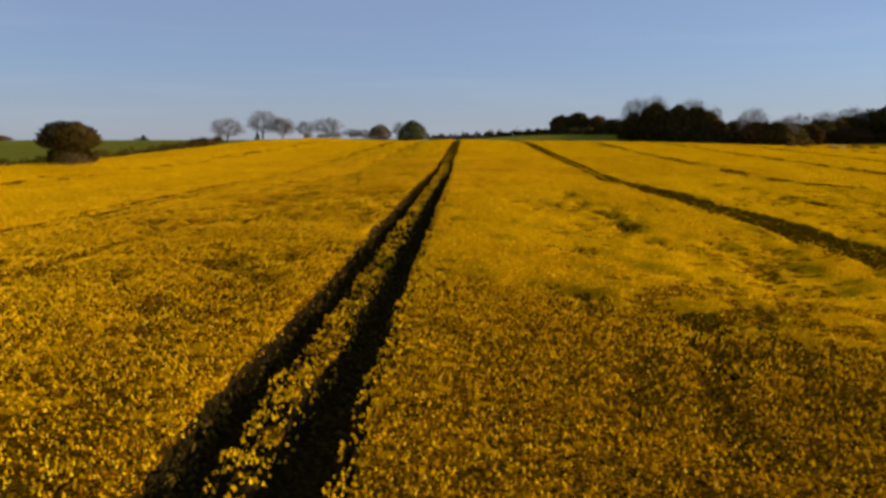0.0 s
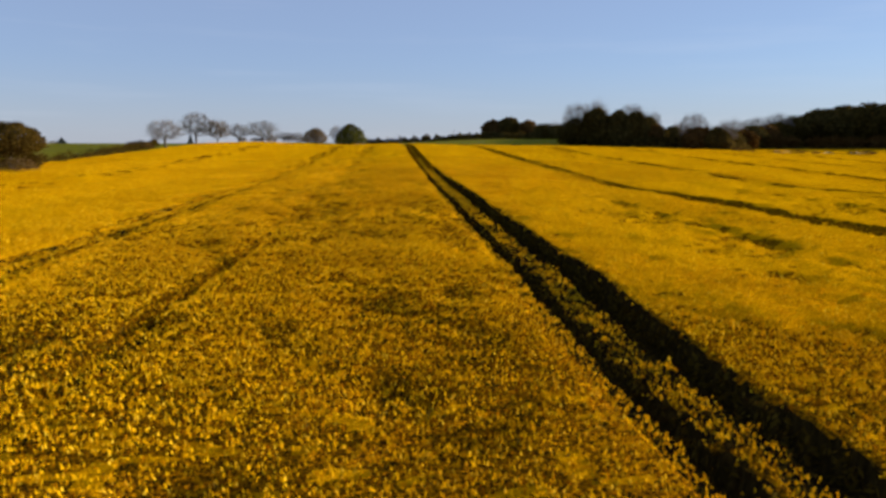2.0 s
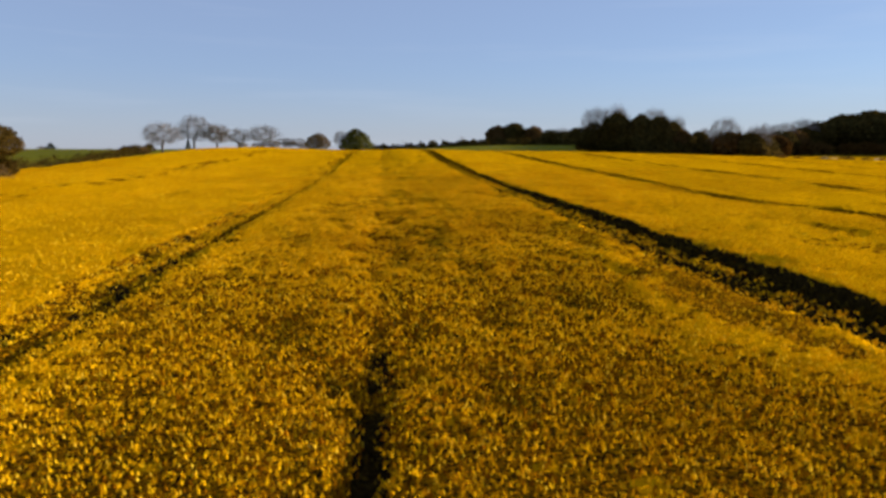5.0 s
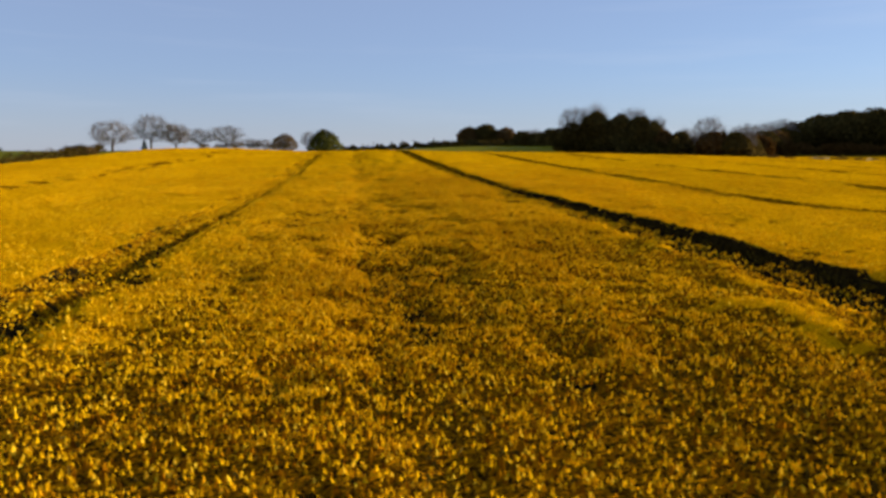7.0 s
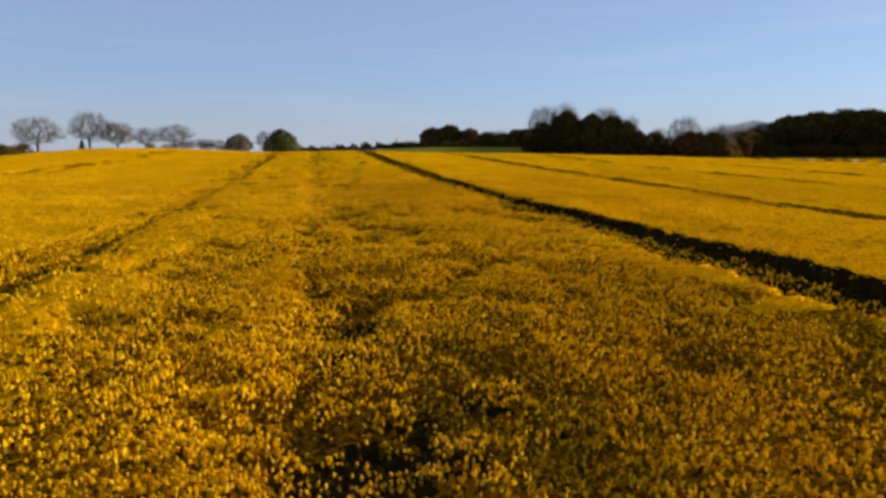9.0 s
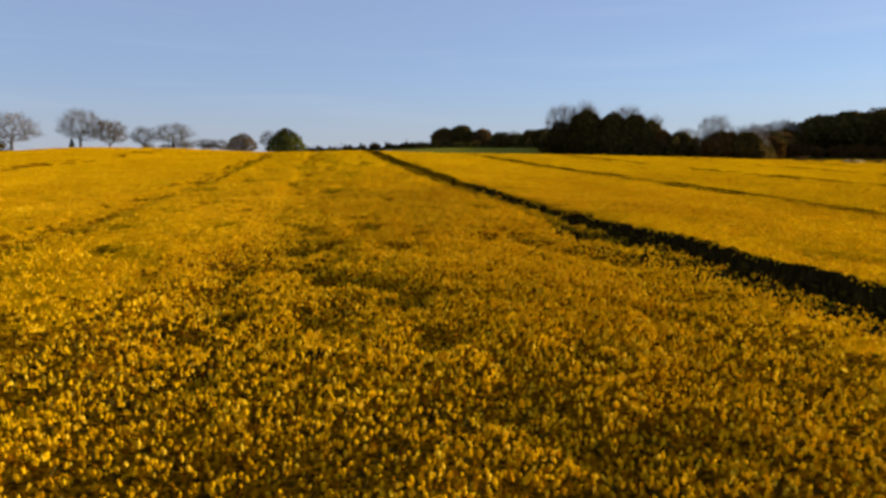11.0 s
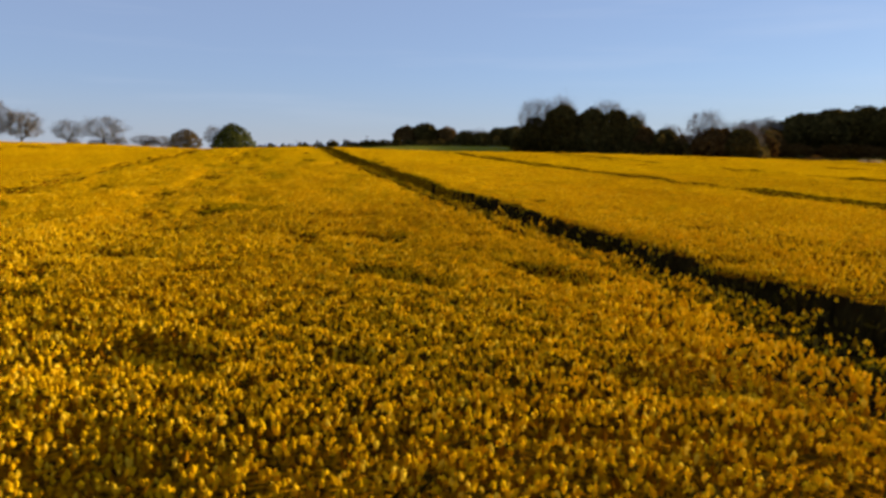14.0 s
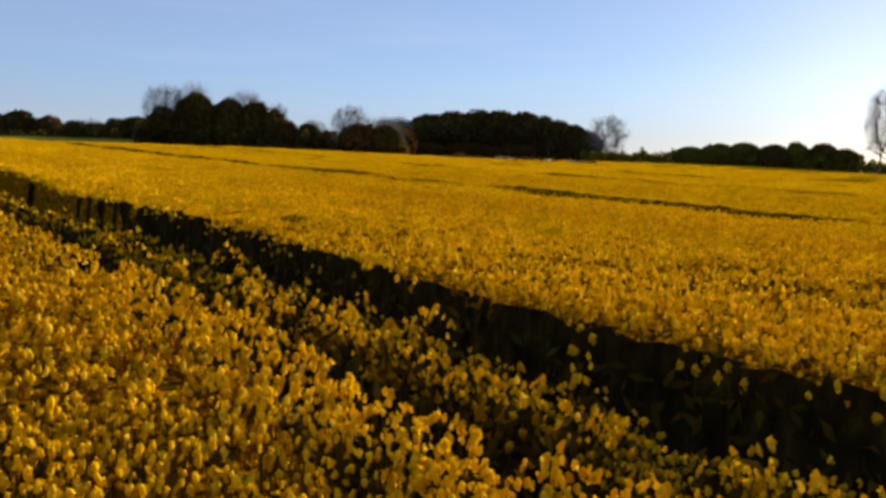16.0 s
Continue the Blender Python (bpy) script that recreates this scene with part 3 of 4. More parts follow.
        v, f = flakes(rng, np.stack([x, y, z], 1), rng.uniform(0.08, 0.22, len(x)), out, 4, 0.15, 0.4)
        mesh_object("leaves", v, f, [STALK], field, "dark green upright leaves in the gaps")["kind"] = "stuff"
    mesh_object("flower_heads", np.concatenate(vs), np.concatenate(fs), [PETAL], field, "bright yellow flower heads")["kind"] = "stuff"
    # lower shoots below the tall heads, their petals coloured brown to stand for shade
    vs, fs, at = [], [], 0
    for lo, hi, per, wide in ((0, 8.0, 30, 0.040), (8.0, 16.0, 14, 0.055)):
        x, y, dep = scatter(rng, x0, x1, -4, 165, per if near else 0.01, lo, hi)
        between = (x > 0.9) & (x < 2.05) & (y > 103) & (dep < 0.8)
        inner = (((x < -0.45) | (x > 3.2)) & (dep < 0.5)) | between
        x, y, dep = x[inner], y[inner], dep[inner]
        if len(x):
            heads(x, y, crop_top(x, y) - dep - rng.uniform(0.24, 0.42, len(x)), wide, 0.09, 4, ((-0.6, 1.0),), 0)
    if vs:
        mesh_object("lower_shoots", np.concatenate(vs), np.concatenate(fs), [PETAL_SHADE], field, "lower flowers below the heads, coloured ochre-brown like petals in shade")["kind"] = "stuff"
    if stems:
        v, f = tubes(np.concatenate(stems), 3)
        mesh_object("stalks", v, f, [STALK], field, "thin green stalks")["kind"] = "stuff"


CUTS = [WEST, -48.0, -24.0, 0.0, 24.0, 48.0, 72.0, 96.0, 144.0, 192.0, EAST]
for n, (xa, xb) in enumerate(zip(CUTS, CUTS[1:])):
    crop_bout(xa, xb, 100 + n)


# ---- trees ----
def limbs(rng, height, reach, trunk_r, levels, fork, start=0.25, up=0.55):
    """Branch rows for tubes(): a trunk that forks again and again."""
    rows, tips = [], [(np.zeros(3), np.array([rng.normal(0, 0.05), rng.normal(0, 0.05), 1.0]), height * start, trunk_r)]
    for level in range(levels):
        nxt = []
        for p, d, length, r in tips:
            mid = p + unit(d) * length * 0.5 + rng.normal(0, 0.04, 3) * length
            q = p + unit(d) * length
            rows += [(*p, r, *mid, r * 0.85), (*mid, r * 0.85, *q, r * 0.68)]
            for k in range(fork[level]):
                an = rng.uniform(0, 6.28)
                out = np.array([math.cos(an), math.sin(an), 0.0])
                nd = unit(unit(d) * up + out * reach * rng.uniform(0.5, 1.0) + np.array([0, 0, 0.22]))
                at = q if k < 2 else mid
                nxt.append((at, nd, length * rng.uniform(0.55, 0.85), r * rng.uniform(0.42, 0.62)))
        tips = nxt
    return np.array(rows)


def grown(rng, count):
    """Branch rows of a leafless tree of unit height and width: each point of the crown joins the nearest wood below it."""
    d = unit(rng.normal(size=(count, 3)))
    pts = d * (rng.uniform(0.12, 1, count) ** 0.5)[:, None] * [0.49, 0.49, 0.41] + [0, 0, 0.58]
    pts += 0.05 * np.stack([wave(pts[:, 2], pts[:, 0], 0.4, 3), wave(pts[:, 2], pts[:, 1], 0.4, 4), pts[:, 0] * 0], 1)
    hub = np.array([0.0, 0.0, 0.26])
    pts = pts[np.argsort(np.linalg.norm(pts - hub, axis=1))]
    nodes = [np.array([0.0, 0, -0.02]), np.array([0.01, 0.0, 0.14]), hub]
    parent = [-1, 0, 1]
    for p in pts:
        have = np.array(nodes[2:])
        cost = np.linalg.norm(have - p, axis=1) + 0.35 * np.linalg.norm(have - hub, axis=1) + 0.5 * np.maximum(0, have[:, 2] - p[2])
        k = 2 + int(np.argmin(cost))
        q = nodes[k]
        mid = (p + q) / 2 + rng.normal(0, 0.10, 3) * np.linalg.norm(p - q) + [0, 0, -0.06 * np.linalg.norm(p - q)]
        nodes += [mid, p]
        parent += [k, len(nodes) - 2]
    load = np.ones(len(nodes))
    for k in range(len(nodes) - 1, 0, -1):
        load[parent[k]] += load[k]
    r = 0.0016 * load ** 0.46
    rows = [(*nodes[parent[k]], r[parent[k]] if k < 3 else min(r[parent[k]], r[k] * 1.5), *nodes[k], r[k]) for k in range(1, len(nodes))]
    for k in range(4, len(nodes), 2):
        for _ in range(4):
            w = unit(rng.normal(size=3) + unit(nodes[k] - hub) * 1.2 + [0, 0, 0.3]) * rng.uniform(0.03, 0.085)
            rows.append((*nodes[k], 0.0017, *(nodes[k] + w), 0.0010))
    rows = np.array(rows)
    rows[:, [2, 6]] /= np.percentile(rows[:, 6], 99.7)
    return rows


def build_tree(kind, rng):
    """Meshes of a tree of unit height and unit width, by kind."""
    if kind in ("bare", "bud"):
        rows = grown(rng, 230)
        thick = np.maximum(rows[:, 3], rows[:, 7]) > 0.004
        ends = rows[rng.randint(0, len(rows), 3000), 4:7]
        fill = unit(rng.normal(size=(4200, 3))) * (rng.uniform(0.3, 1, 4200) ** 0.4)[:, None] * [0.47, 0.47, 0.37] + [0, 0, 0.61]
        ends = np.concatenate([ends, fill])
        ends = ends[ends[:, 2] > 0.32]
        v, f = tubes(rows[~thick], 3)
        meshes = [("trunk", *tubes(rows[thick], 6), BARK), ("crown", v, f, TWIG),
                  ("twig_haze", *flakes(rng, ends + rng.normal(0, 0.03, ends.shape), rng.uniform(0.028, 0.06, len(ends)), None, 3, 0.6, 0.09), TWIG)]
        if kind == "bud":
            ends = rows[rng.randint(0, len(rows), 1100), 4:7]
            ends = ends[ends[:, 2] > 0.3]
            meshes.append(("foliage", *flakes(rng, ends + rng.normal(0, 0.02, ends.shape), 0.032), LEAF_BROWN))
        return meshes
    rows = limbs(rng, 1.0, 0.7, 0.03, 3, (4, 3, 0))
    rows[:, [2, 6]] *= 0.75 / rows[:, 6].max()
    rows[:, [0, 1, 4, 5]] *= 0.36 / np.abs(rows[:, 4:6]).max()
    if kind == "conifer":
        n = 1300
        h = rng.uniform(0.06, 1.0, n) ** 0.9
        an = rng.uniform(0, 6.28, n)
        r = 0.5 * (1 - h) * (0.75 + 0.3 * np.sin(h * 40)) + 0.01
        c = np.stack([r * np.cos(an), r * np.sin(an), h], 1)
        return [("trunk", *tubes(np.array([(0, 0, 0, 0.03, 0, 0, 0.95, 0.004)]), 7), BARK), ("crown", *flakes(rng, c, 0.075, c * [1, 1, 0.2], 4, 0.5), LEAF_DARK)]
    n, low, mat = {"wood": (5200, 0.02, LEAF_WOOD), "leafy": (4200, 0.03, LEAF_GREEN), "brown": (3000, 0.03, LEAF_BROWN),
                   "round": (15000, 0.02, LEAF_OLIVE), "shrub": (1300, 0.02, LEAF_BROWN), "russet": (4600, 0.03, LEAF_RUSSET), "thicket": (5200, 0.02, LEAF_THICKET), "bush": (900, 0.02, LEAF_RUSSET)}[kind]
    # a lobed dome, widest below its middle, with leaves thickest near the skin
    d = unit(rng.normal(size=(n, 3)))
    h = rng.uniform(0, 1, n)
    d = np.stack([d[:, 0], d[:, 1], np.where(rng.uniform(size=n) < 0.3, -np.abs(d[:, 2]), np.abs(d[:, 2]))], 1)
    an = np.arctan2(d[:, 1], d[:, 0])
    seed = rng.randint(0, 999)
    lobe = 1 + 0.09 * wave(an * 0.5, d[:, 2], 0.7, seed) + 0.06 * wave(an * 0.5, d[:, 2], 0.28, seed + 1)
    depth = np.where(h < 0.75, rng.uniform(0.86, 1.0, n), rng.uniform(0.4, 0.9, n))
    r = lobe * depth
    belly = {"round": 0.52, "leafy": 0.22, "brown": 0.30}.get(kind, 0.40)
    c = np.stack([0.5 * r * d[:, 0], 0.5 * r * d[:, 1], belly + np.where(d[:, 2] > 0, 0.95 - belly, belly * 1.15) * r * d[:, 2]], 1)
    if kind in ("leafy", "brown"):
        # narrowing towards the top
        c[:, :2] *= (1.1 if kind == "leafy" else 1.06) - (0.5 if kind == "leafy" else 0.25) * c[:, 2:3]
    size = rng.uniform(0.03, 0.068, n) * {"wood": 1.5, "russet": 1.4, "thicket": 1.4}.get(kind, 1.0)
    if kind == "round":
        # an overhanging dome, flat below, above a narrower skirt of shoots
        size = size * 0.5
        c = np.stack([0.5 * r * d[:, 0], 0.5 * r * d[:, 1], 0.58 + np.where(d[:, 2] > 0, 0.40, 0.22) * r * d[:, 2]], 1)
        m = 5000
        h, an = rng.uniform(0.0, 0.5, m), rng.uniform(0, 6.28, m)
        out = (0.42 - 0.08 * h + 0.04 * np.sin(3 * an + 1)) * rng.uniform(0.55, 1.0, m) ** 0.4
        skirt = np.stack([out * np.cos(an), out * np.sin(an), h * (0.85 + 0.15 * np.sin(2 * an))], 1)
        return [("trunk", *tubes(rows, 6), BARK), ("crown", *flakes(rng, c, size, d * [1, 1, 0.8], 4, 0.5), mat),
                ("undergrowth", *flakes(rng, skirt, rng.uniform(0.018, 0.04, m), None, 4, 0.5), LEAF_OLIVE)]
    c[:, 2] = np.maximum(c[:, 2], low)
    return [("trunk", *tubes(rows, 6), BARK), ("crown", *flakes(rng, c, size, d * [1, 1, 0.8], 4, 0.5), mat)]


WORDS = {"bare": ("tall leafless tree with fine grey-brown twigs at the field edge", "tree", "leafless trees"),
         "bud": ("leafless tree with sparse brown buds at the field edge", "tree", "leafless trees"),
         "wood": ("dark dense woodland tree in shade behind the field", "tree", "woodland trees"),
         "leafy": ("full green leafy tree on the skyline", "tree", "skyline trees"),
         "brown": ("round brownish budding tree beyond the crop", "tree", "budding trees"),
         "russet": ("dark reddish-brown budding tree in the wood", "tree", "woodland trees"),
         "round": ("broad domed dark green tree in the hedgerow", "tree", ""),
         "thicket": ("bushy olive-green tree in the far hedgerow", "tree", "hedgerow trees"),
         "bush": ("low dark reddish-brown bush in the field margin", "bush", "margin bushes"),
         "shrub": ("low brownish shrub along the field edge", "shrub", "shrubs"),
         "conifer": ("small dark pointed evergreen on the skyline", "conifer", "evergreens")}
NAMES = {"bush": "bush", "bare": "bare_tree", "bud": "bare_tree", "shrub": "shrub", "conifer": "conifer"}
made, tree_rng = {}, np.random.RandomState(7)


def tree(kind, x, y, top, width):
    """A tree on the land at (x, y) whose tip reaches the height top."""
    z = float(soil(x, y)) - 0.1
    variant = (kind, int(tree_rng.randint(0, 3 if kind in ("bare", "wood", "brown", "thicket") else 1)))
    turn, height = tree_rng.uniform(0, 360), max(top - z, 1.0)
    height *= 1.0 if kind in ("bare", "bud", "conifer") else 1.07
    width *= 1.2 if kind in ("bare", "bud") else 1.0
    if variant in made:
        first = made[variant]
        m = pose(x, y, z, 0, 0, turn) @ Matrix.Diagonal((width / first.scale[0], width / first.scale[1], height / first.scale[2], 1))
        return copy_thing(first, m)
    ob = tagged(new(NAMES.get(kind, "tree")), *WORDS[kind])
    for name, v, f, mat in build_tree(kind, np.random.RandomState(31 + 7 * len(made))):
        mesh_object(name, v, f, [mat], ob)
    ob.location, ob.rotation_euler, ob.scale = (x, y, z), (0, 0, radians(turn)), (width, width, height)
    made[variant] = ob
    return ob


# skyline trees beyond the crest
tree("bare", -76.2, 245.7, 15, 10)
tree("bare", -89.3, 334.8, 21.8, 12.2)
tree("bud", -80.1, 334.6, 18.2, 10.5)
tree("conifer", -90.6, 330.2, 12, 3.2)
tree("bare", -80.6, 385.1, 18.6, 9.7)
tree("bare", -70.8, 392.4, 20.4, 14.5)
tree("bare", -69.3, 463.8, 16, 11.3)
tree("bare", -61.9, 465, 15.8, 9.6)
tree("brown", -48.6, 446.5, 17.9, 14.6)
tree("leafy", -26.3, 418.2, 19.4, 18.6)
tree("bare", -34.4, 422.7, 18.8, 7.6)
tree("shrub", 20.7, 507.7, 15.9, 6.5)
tree("shrub", 41.2, 465.4, 13.9, 4.2)
tree("shrub", 45.2, 464.9, 13.9, 4.2)
tree("russet", 91.1, 680.4, 31.8, 21.6)
tree("wood", 105.7, 677.7, 34, 23.4)
tree("russet", 122.8, 674.1, 31.2, 21.5)
tree("wood", 128.3, 631.7, 26.8, 19.2)
tree("bare", 137.8, 629.2, 28.9, 17.4)
tree("wood", 134.6, 609.4, 25.2, 16.8)
tree("wood", 134.1, 567.9, 26.2, 17)
tree("wood", 119.5, 488.7, 23.6, 16.2)
tree("bare", 88.9, 367.1, 28.4, 14)
tree("wood", 87.6, 364.4, 20.6, 13.9)
tree("bare", 97.8, 366, 30.0, 11.5)
tree("wood", 95.9, 359.2, 25.1, 14.6)
tree("wood", 105.7, 355.2, 23.8, 13.6)
tree("bare", 112.5, 357.7, 27.6, 14)
tree("wood", 112.5, 350, 22.7, 13)
tree("wood", 116.6, 345.8, 20.6, 10.7)
tree("bare", 121, 350.3, 23.6, 7.4)
tree("russet", 120, 341.9, 16.9, 9.3)
tree("wood", 125.7, 336.7, 15.9, 9.5)
tree("bare", 131, 342.9, 18.1, 9.4)
tree("russet", 128.1, 328.4, 13.6, 8.9)
tree("bare", 123.4, 308, 20.8, 11.5)
tree("russet", 123.4, 303.4, 14.8, 13.4)
tree("wood", 128.5, 297.7, 14.1, 11)
tree("bare", 133.9, 303.7, 16.5, 10.2)
tree("wood", 235.5, 422, 24.7, 21)
tree("wood", 244.2, 414.9, 28.1, 24)
tree("wood", 250.5, 402.9, 29.4, 24.9)
tree("wood", 256, 390.9, 29.8, 24.6)
tree("wood", 260.8, 379.1, 29.2, 24.2)
tree("wood", 261.1, 364.4, 27.8, 22.4)
tree("wood", 259.7, 351, 25.4, 20)
tree("wood", 257.2, 338.6, 23, 17.3)
tree("wood", 254.3, 326.3, 20.5, 15.2)
tree("wood", 250.6, 314.9, 17.1, 11.3)
tree("bare", 246.7, 303.4, 24.3, 14.6)
tree("thicket", 240.5, 262, 10.6, 12.4)
tree("thicket", 245.0, 254, 11.6, 13.5)
tree("thicket", 249.0, 246, 12.0, 13)
tree("thicket", 252.5, 239, 10.8, 10)
tree("wood", 243, 232, 11.0, 11)
tree("thicket", 248, 227, 11.8, 9)
tree("wood", 252, 220, 11.4, 11)
tree("thicket", 250, 212, 9.6, 9.5)
tree("bare", 225.2, 193.9, 26.5, 8)
tree("round", -64, 125, 9.5, 10.3)
tree("shrub", -59.2, 117.5, 4.5, 5.5)
tree("shrub", -73.5, 393.0, 11.6, 7.0)
tree("shrub", -66.5, 391.0, 12.6, 9.0)
tree("shrub", -79.0, 384.0, 11.8, 5.0)
tree("bud", -66.0, 462.0, 13.6, 9.0)
tree("shrub", -57.5, 460.0, 12.4, 8.0)
tree("conifer", -166.9, 383, 11.3, 6.7)
tree("shrub", -183.3, 410.9, 10, 4.2)
tree("brown", -79.5, 231, 8.1, 9)
tree("brown", -268, 418.6, 11.6, 13.3)

# trees between the copse and the long wood
tree("wood", 140, 312, 14.5, 12)
tree("bare", 150, 330, 19.5, 12)
tree("russet", 152, 322, 14.0, 13)
tree("wood", 168, 345, 16.5, 15)
tree("russet", 183, 360, 17.0, 15)
tree("bare", 178, 362, 21.5, 13)
tree("wood", 200, 382, 19.5, 18)
tree("bare", 206, 392, 25.0, 14)
tree("wood", 218, 402, 22.0, 20)

# lower trees along the front of the long wood
for k in range(7):
    tree("russet", 176 + 10.5 * k, 343 + 3 * math.sin(2.0 * k), 11.5 + 1.3 * math.sin(3.1 * k), 13 + 2 * math.cos(1.7 * k))

# low bushes along the grass margin that cuts across the far side of the crop
margin_rng = np.random.RandomState(23)
for k in range(9):
    x = 112 + 6.0 * k + margin_rng.uniform(-2.5, 2.5)
    y = 245 - 0.05 * (x - 112) + margin_rng.uniform(-1, 1)
    tree("bush", x, y, float(crop_top(x, y)) + margin_rng.uniform(0.5, 1.4), margin_rng.uniform(3, 6))

# ---- hedges ----
def hedge(points, width, height, mat, label, seed, per_m=60, leaf=0.3):
    rng = np.random.RandomState(seed)
    p = np.array(points, float)
    seg = np.linalg.norm(np.diff(p, axis=0), axis=1)
    along = np.concatenate([[0], np.cumsum(seg)])
    n = int(along[-1] * per_m)
    s = rng.uniform(0, along[-1], n)
    x, y = np.interp(s, along, p[:, 0]), np.interp(s, along, p[:, 1])
    tall = height * (0.75 + 0.35 * wave(s, s * 0, 9.0, seed) * 0.6 + 0.2 * wave(s, s * 0, 2.5, seed + 1))
    an = rng.uniform(-0.3, math.pi + 0.3, n)
    r = rng.uniform(0.6, 1.0, n)
    side = np.cos(an) * width * 0.5 * r
    way = np.stack([np.interp(s, along[:-1], np.gradient(p[:, 0])[:-1]), np.interp(s, along[:-1], np.gradient(p[:, 1])[:-1])], 1)
    way = unit(way)
    bx, by = x - way[:, 1] * side, y + way[:, 0] * side
    bz = soil(bx, by) + np.maximum(0.05, np.maximum(0.08, np.sin(an)) ** 0.7 * tall * r)
    ob = tagged(new("hedge"), label, "hedge", "field hedges")
    mesh_object("foliage", *flakes(rng, np.stack([bx, by, bz], 1), rng.uniform(0.6, 1.3, n) * leaf, None, 4), [mat], ob)


hedge([(-68.5, 60), (-69, 120), (-72, 170), (-78, 230), (-84, 262)], 2.4, 2.7, LEAF_OLIVE, "low brown-green hedge along the edge of the crop", 5)
hedge([(-20, 466), (15, 468), (52, 466)], 3.0, 4.2, LEAF_WOOD, "low dark trimmed hedge on the skyline", 6, 110, 0.8)
hedge([(240, 310), (240, 280), (242, 250), (246, 225), (248, 190), (250, 120), (250, 20)], 6.0, 6.4, LEAF_THICKET, "tall olive-green hedge behind the far edge of the crop", 8, 120, 0.9)


hedge([(60, 700), (135, 610), (118, 480), (84, 372), (112, 346), (127, 318), (130, 294), (165, 338), (200, 375), (232, 418), (254, 385), (254, 345), (244, 308)],
      8.0, 8.0, LEAF_WOOD, "dark undergrowth along the front of the wood", 9, 42, 1.5)


hedge([(118, 334), (160, 334), (200, 334), (239, 333)], 3.0, 2.6, LEAF_WOOD, "low dark hedge at the far end of the crop", 10, 40, 0.6)

# ---- pale dry grass of the margin ----
def dry_grass(xa, xb, count, seed):
    """Tall dead stalks in broken tufts, one blade a triangle."""
    rng = np.random.RandomState(seed)
    x = rng.uniform(xa, xb, count)
    x = x[wave(x, x * 0, 11.0, 5) > -0.35]
    y = 248 - 0.05 * (x - 112) + rng.normal(0, 0.7, len(x))
    foot = np.stack([x, y, soil(x, y)], 1)
    tall = CROP + rng.uniform(0.2, 1.0, len(x)) * (0.75 + 0.3 * wave(x, y, 4.0, 9))
    an = rng.uniform(0, 6.28, len(x))
    side = 0.09 * np.stack([np.cos(an), np.sin(an), an * 0], 1)
    tip = foot + np.stack([rng.normal(0, 0.25, len(x)), rng.normal(0, 0.25, len(x)), tall], 1)
    ob = tagged(new("dry_grass"), "pale straw-coloured dead grass in the field margin", "dry grass", kind="stuff")
    mesh_object("blades", np.stack([foot - side, foot + side, tip], 1).reshape(-1, 3), np.arange(3 * len(x)).reshape(-1, 3), [STRAW], ob)["kind"] = "stuff"


dry_grass(126, 156, 1500, 41)

# ---- telegraph poles on the skyline ----
def telegraph_pole(x, y, top):
    z = float(soil(x, y))
    ob = tagged(new("telegraph_pole"), "thin weathered wooden telegraph pole far on the skyline", "pole", "telegraph poles")
    ob.location = (x, y, z)
    mesh_object("pole", *tubes(np.array([(0, 0, -0.3, 0.16, 0, 0, top - z, 0.11)]), 10), [WOOD_POLE], ob)
    bm = bmesh.new()
    bmesh.ops.create_cube(bm, size=1.0, matrix=Matrix.Translation((0, 0, top - z - 0.5)) @ Matrix.Diagonal((1.8, 0.12, 0.14, 1)))
    part("crossarm", bm, WOOD_POLE, ob)


telegraph_pole(1.5, 508, 15.5)
telegraph_pole(27.1, 507, 16.8)
telegraph_pole(37.4, 486, 17.8)


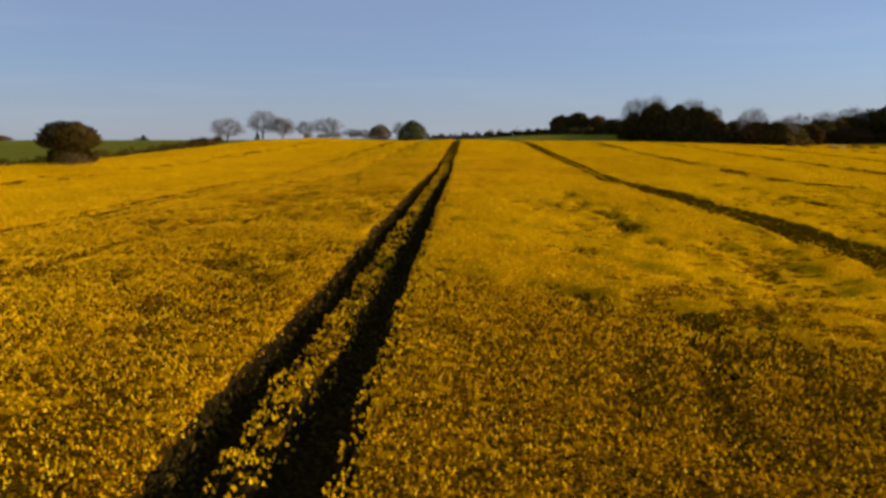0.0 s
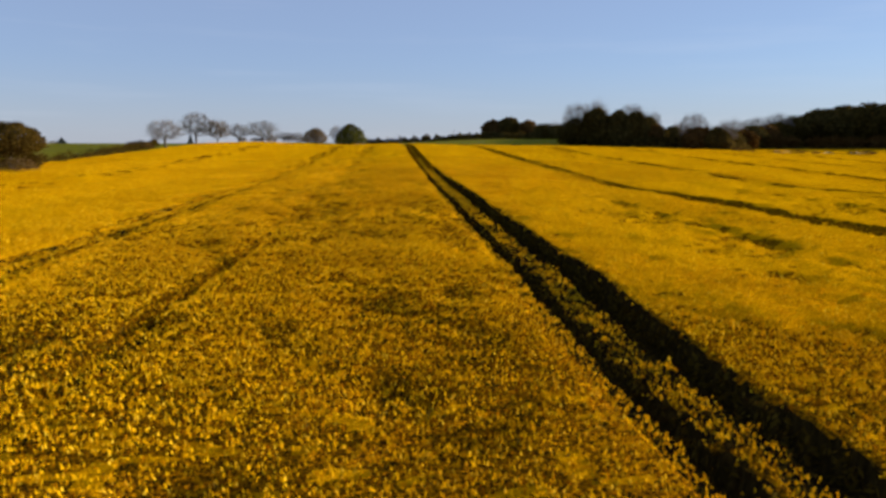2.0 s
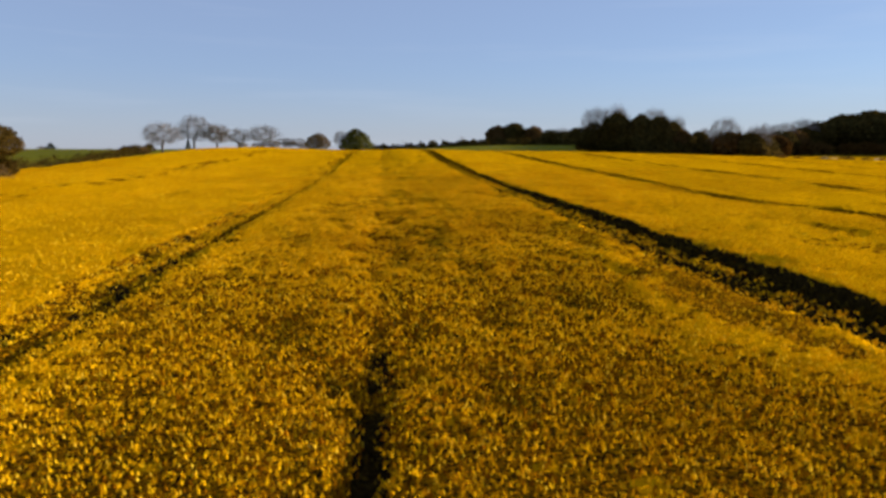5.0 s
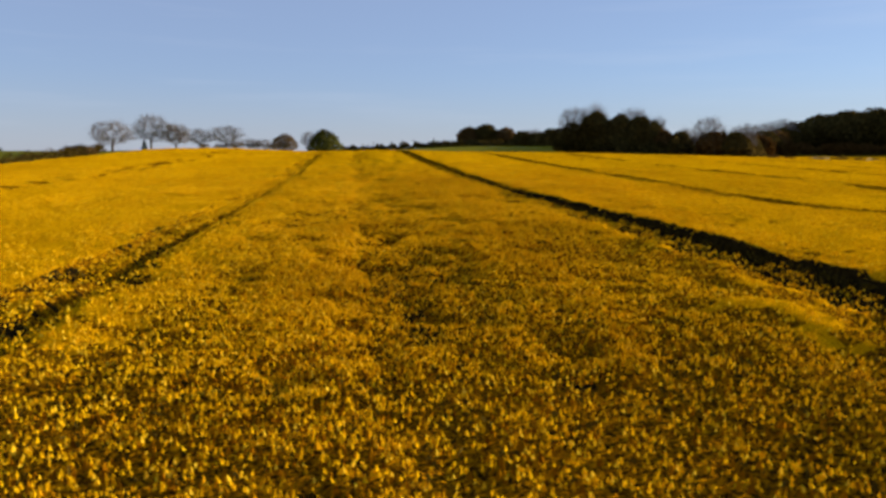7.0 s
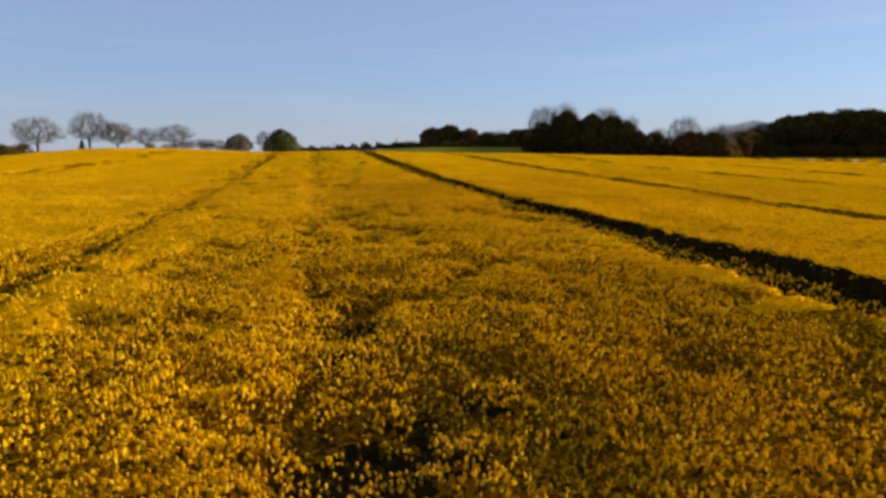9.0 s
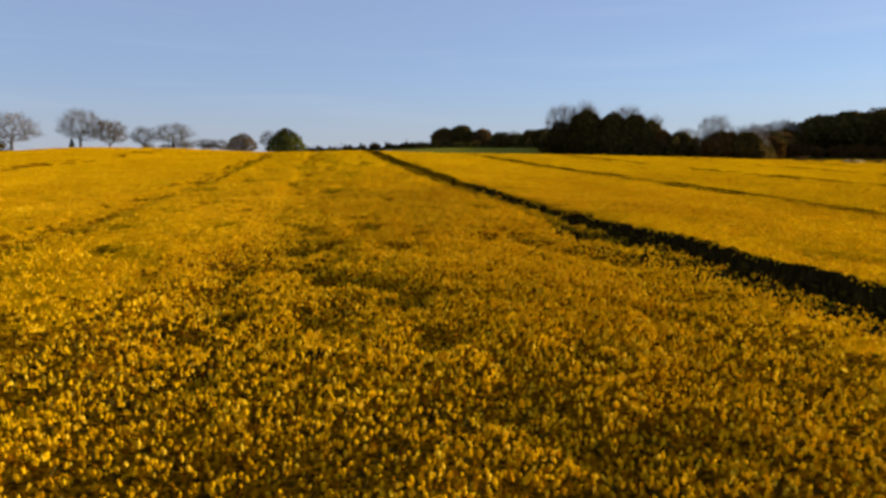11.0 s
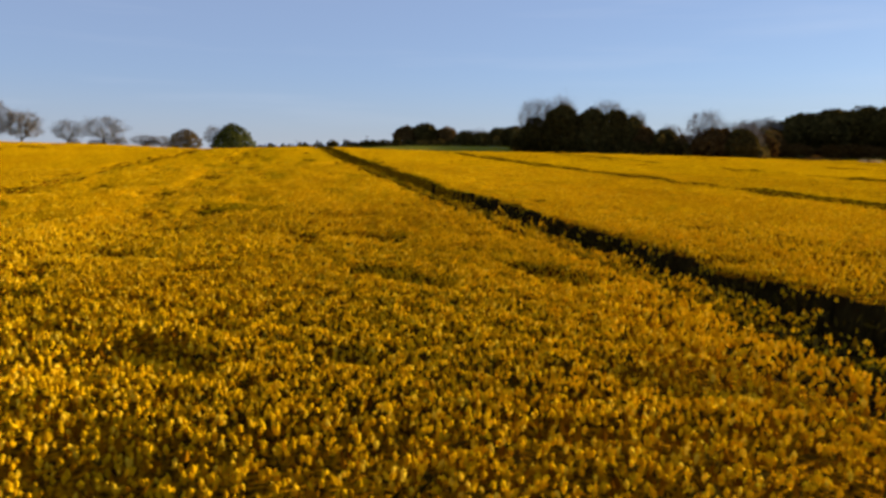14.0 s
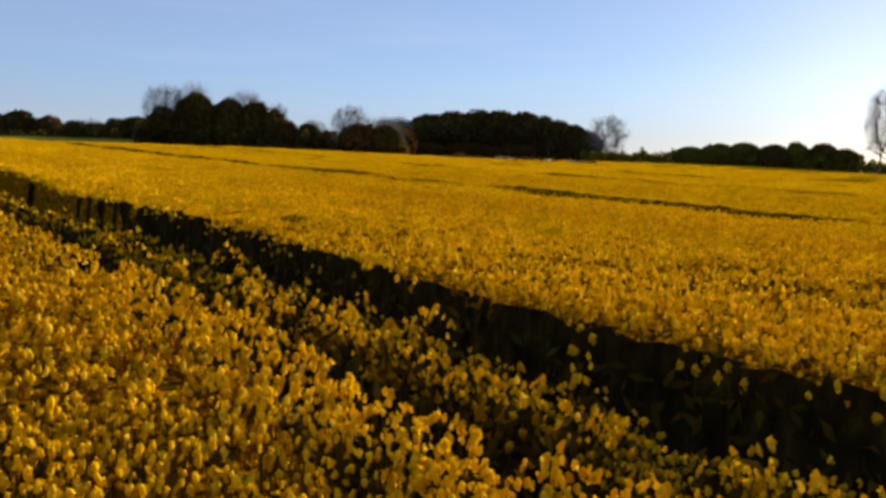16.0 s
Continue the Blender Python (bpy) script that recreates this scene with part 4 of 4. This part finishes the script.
# ---- single plants at the edges of the main wheel tracks ----
def rapeseed_plant(rng, height):
    ob = tagged(new("rapeseed_plant"), "single flowering rapeseed plant standing at the wheel track", "rapeseed plant", "track-side plants")
    bend = rng.normal(0, 0.05, 2)
    tip = np.array([bend[0], bend[1], height - 0.08])
    mid = tip * 0.5 + [0.02, -0.01, 0]
    rows = [(0, 0, -0.05, 0.009, *mid, 0.007), (*mid, 0.007, *tip, 0.004)]
    heads = [tip]
    for k in range(3):
        at = tip * rng.uniform(0.5, 0.75)
        an = k * 2.1 + rng.uniform(0, 1)
        end = at + [0.13 * math.cos(an), 0.13 * math.sin(an), rng.uniform(0.16, 0.26)]
        rows.append((*at, 0.005, *end, 0.003))
        heads.append(end)
    mesh_object("stem", *tubes(np.array(rows), 5), [STALK], ob)
    for k in range(5):
        an, h = k * 2.4 + rng.uniform(0, 0.6), height * rng.uniform(0.2, 0.65)
        ln, w = rng.uniform(0.16, 0.26), rng.uniform(0.03, 0.05)
        c, sn = math.cos(an), math.sin(an)
        v = [(c * r - sn * q, sn * r + c * q, h + up) for r, q, up in
             ((0.005, 0, 0), (ln * 0.4, w, 0.05), (ln * 0.45, 0, 0.035), (ln * 0.4, -w, 0.05), (ln, 0, -0.02))]
        mesh_object("leaf", v, [(0, 1, 2), (0, 2, 3), (1, 4, 2), (2, 4, 3)], [STALK], ob)
    for p in heads:
        # petals that all spring from the tip of one stalk
        n = 26
        d = unit(rng.normal(size=(n, 3)) + [0, 0, 0.35])
        u = unit(np.cross(d, rng.normal(size=(n, 3))))
        v = np.cross(d, u)
        out = p + d * np.stack([rng.uniform(0.025, 0.04, n)] * 2 + [rng.uniform(0.035, 0.065, n)], 1)
        ring = np.stack([out + 0.013 * u, out - 0.013 * u, out + 0.024 * v + 0.004 * d], 1).reshape(-1, 3)
        i = 1 + 3 * np.arange(n)
        tris = np.concatenate([np.stack([0 * i, i, i + 1], 1), np.stack([i, i + 2, i + 1], 1)])
        mesh_object("flower_head", np.concatenate([[p], ring]), tris, [PETAL], ob, "bright yellow spire of small flowers")
    return ob


plant_rng = np.random.RandomState(17)
kinds = []
for k in range(240):
    y = plant_rng.uniform(112, 134)
    where = plant_rng.choice(3, p=[0.30, 0.60, 0.10])
    x = (plant_rng.uniform(-0.75, -0.36), plant_rng.uniform(0.95, 1.95), plant_rng.uniform(2.85, 3.1))[where]
    if where == 0:
        x += 0.12
    x -= float(0.07 * wave(np.array(3.0), np.array(y), 7.0, 3) + 0.06 * wave(np.array(1.0), np.array(y), 1.7, 5))
    h = plant_rng.uniform(1.12, 1.38) if where != 1 else plant_rng.uniform(0.55, 0.9)
    turn = plant_rng.uniform(0, 360)
    if k < 6:
        first = rapeseed_plant(plant_rng, 1.2)
        first.scale = (1, 1, h / 1.2)
        first.location, first.rotation_euler = (x, y, float(soil(x, y))), (0, 0, radians(turn))
        kinds.append(first)
    else:
        first = kinds[plant_rng.randint(0, 6)]
        copy_thing(first, pose(x, y, float(soil(x, y)), 0, 0, turn) @ Matrix.Diagonal((1, 1, h / 1.2 / first.scale[2], 1)))
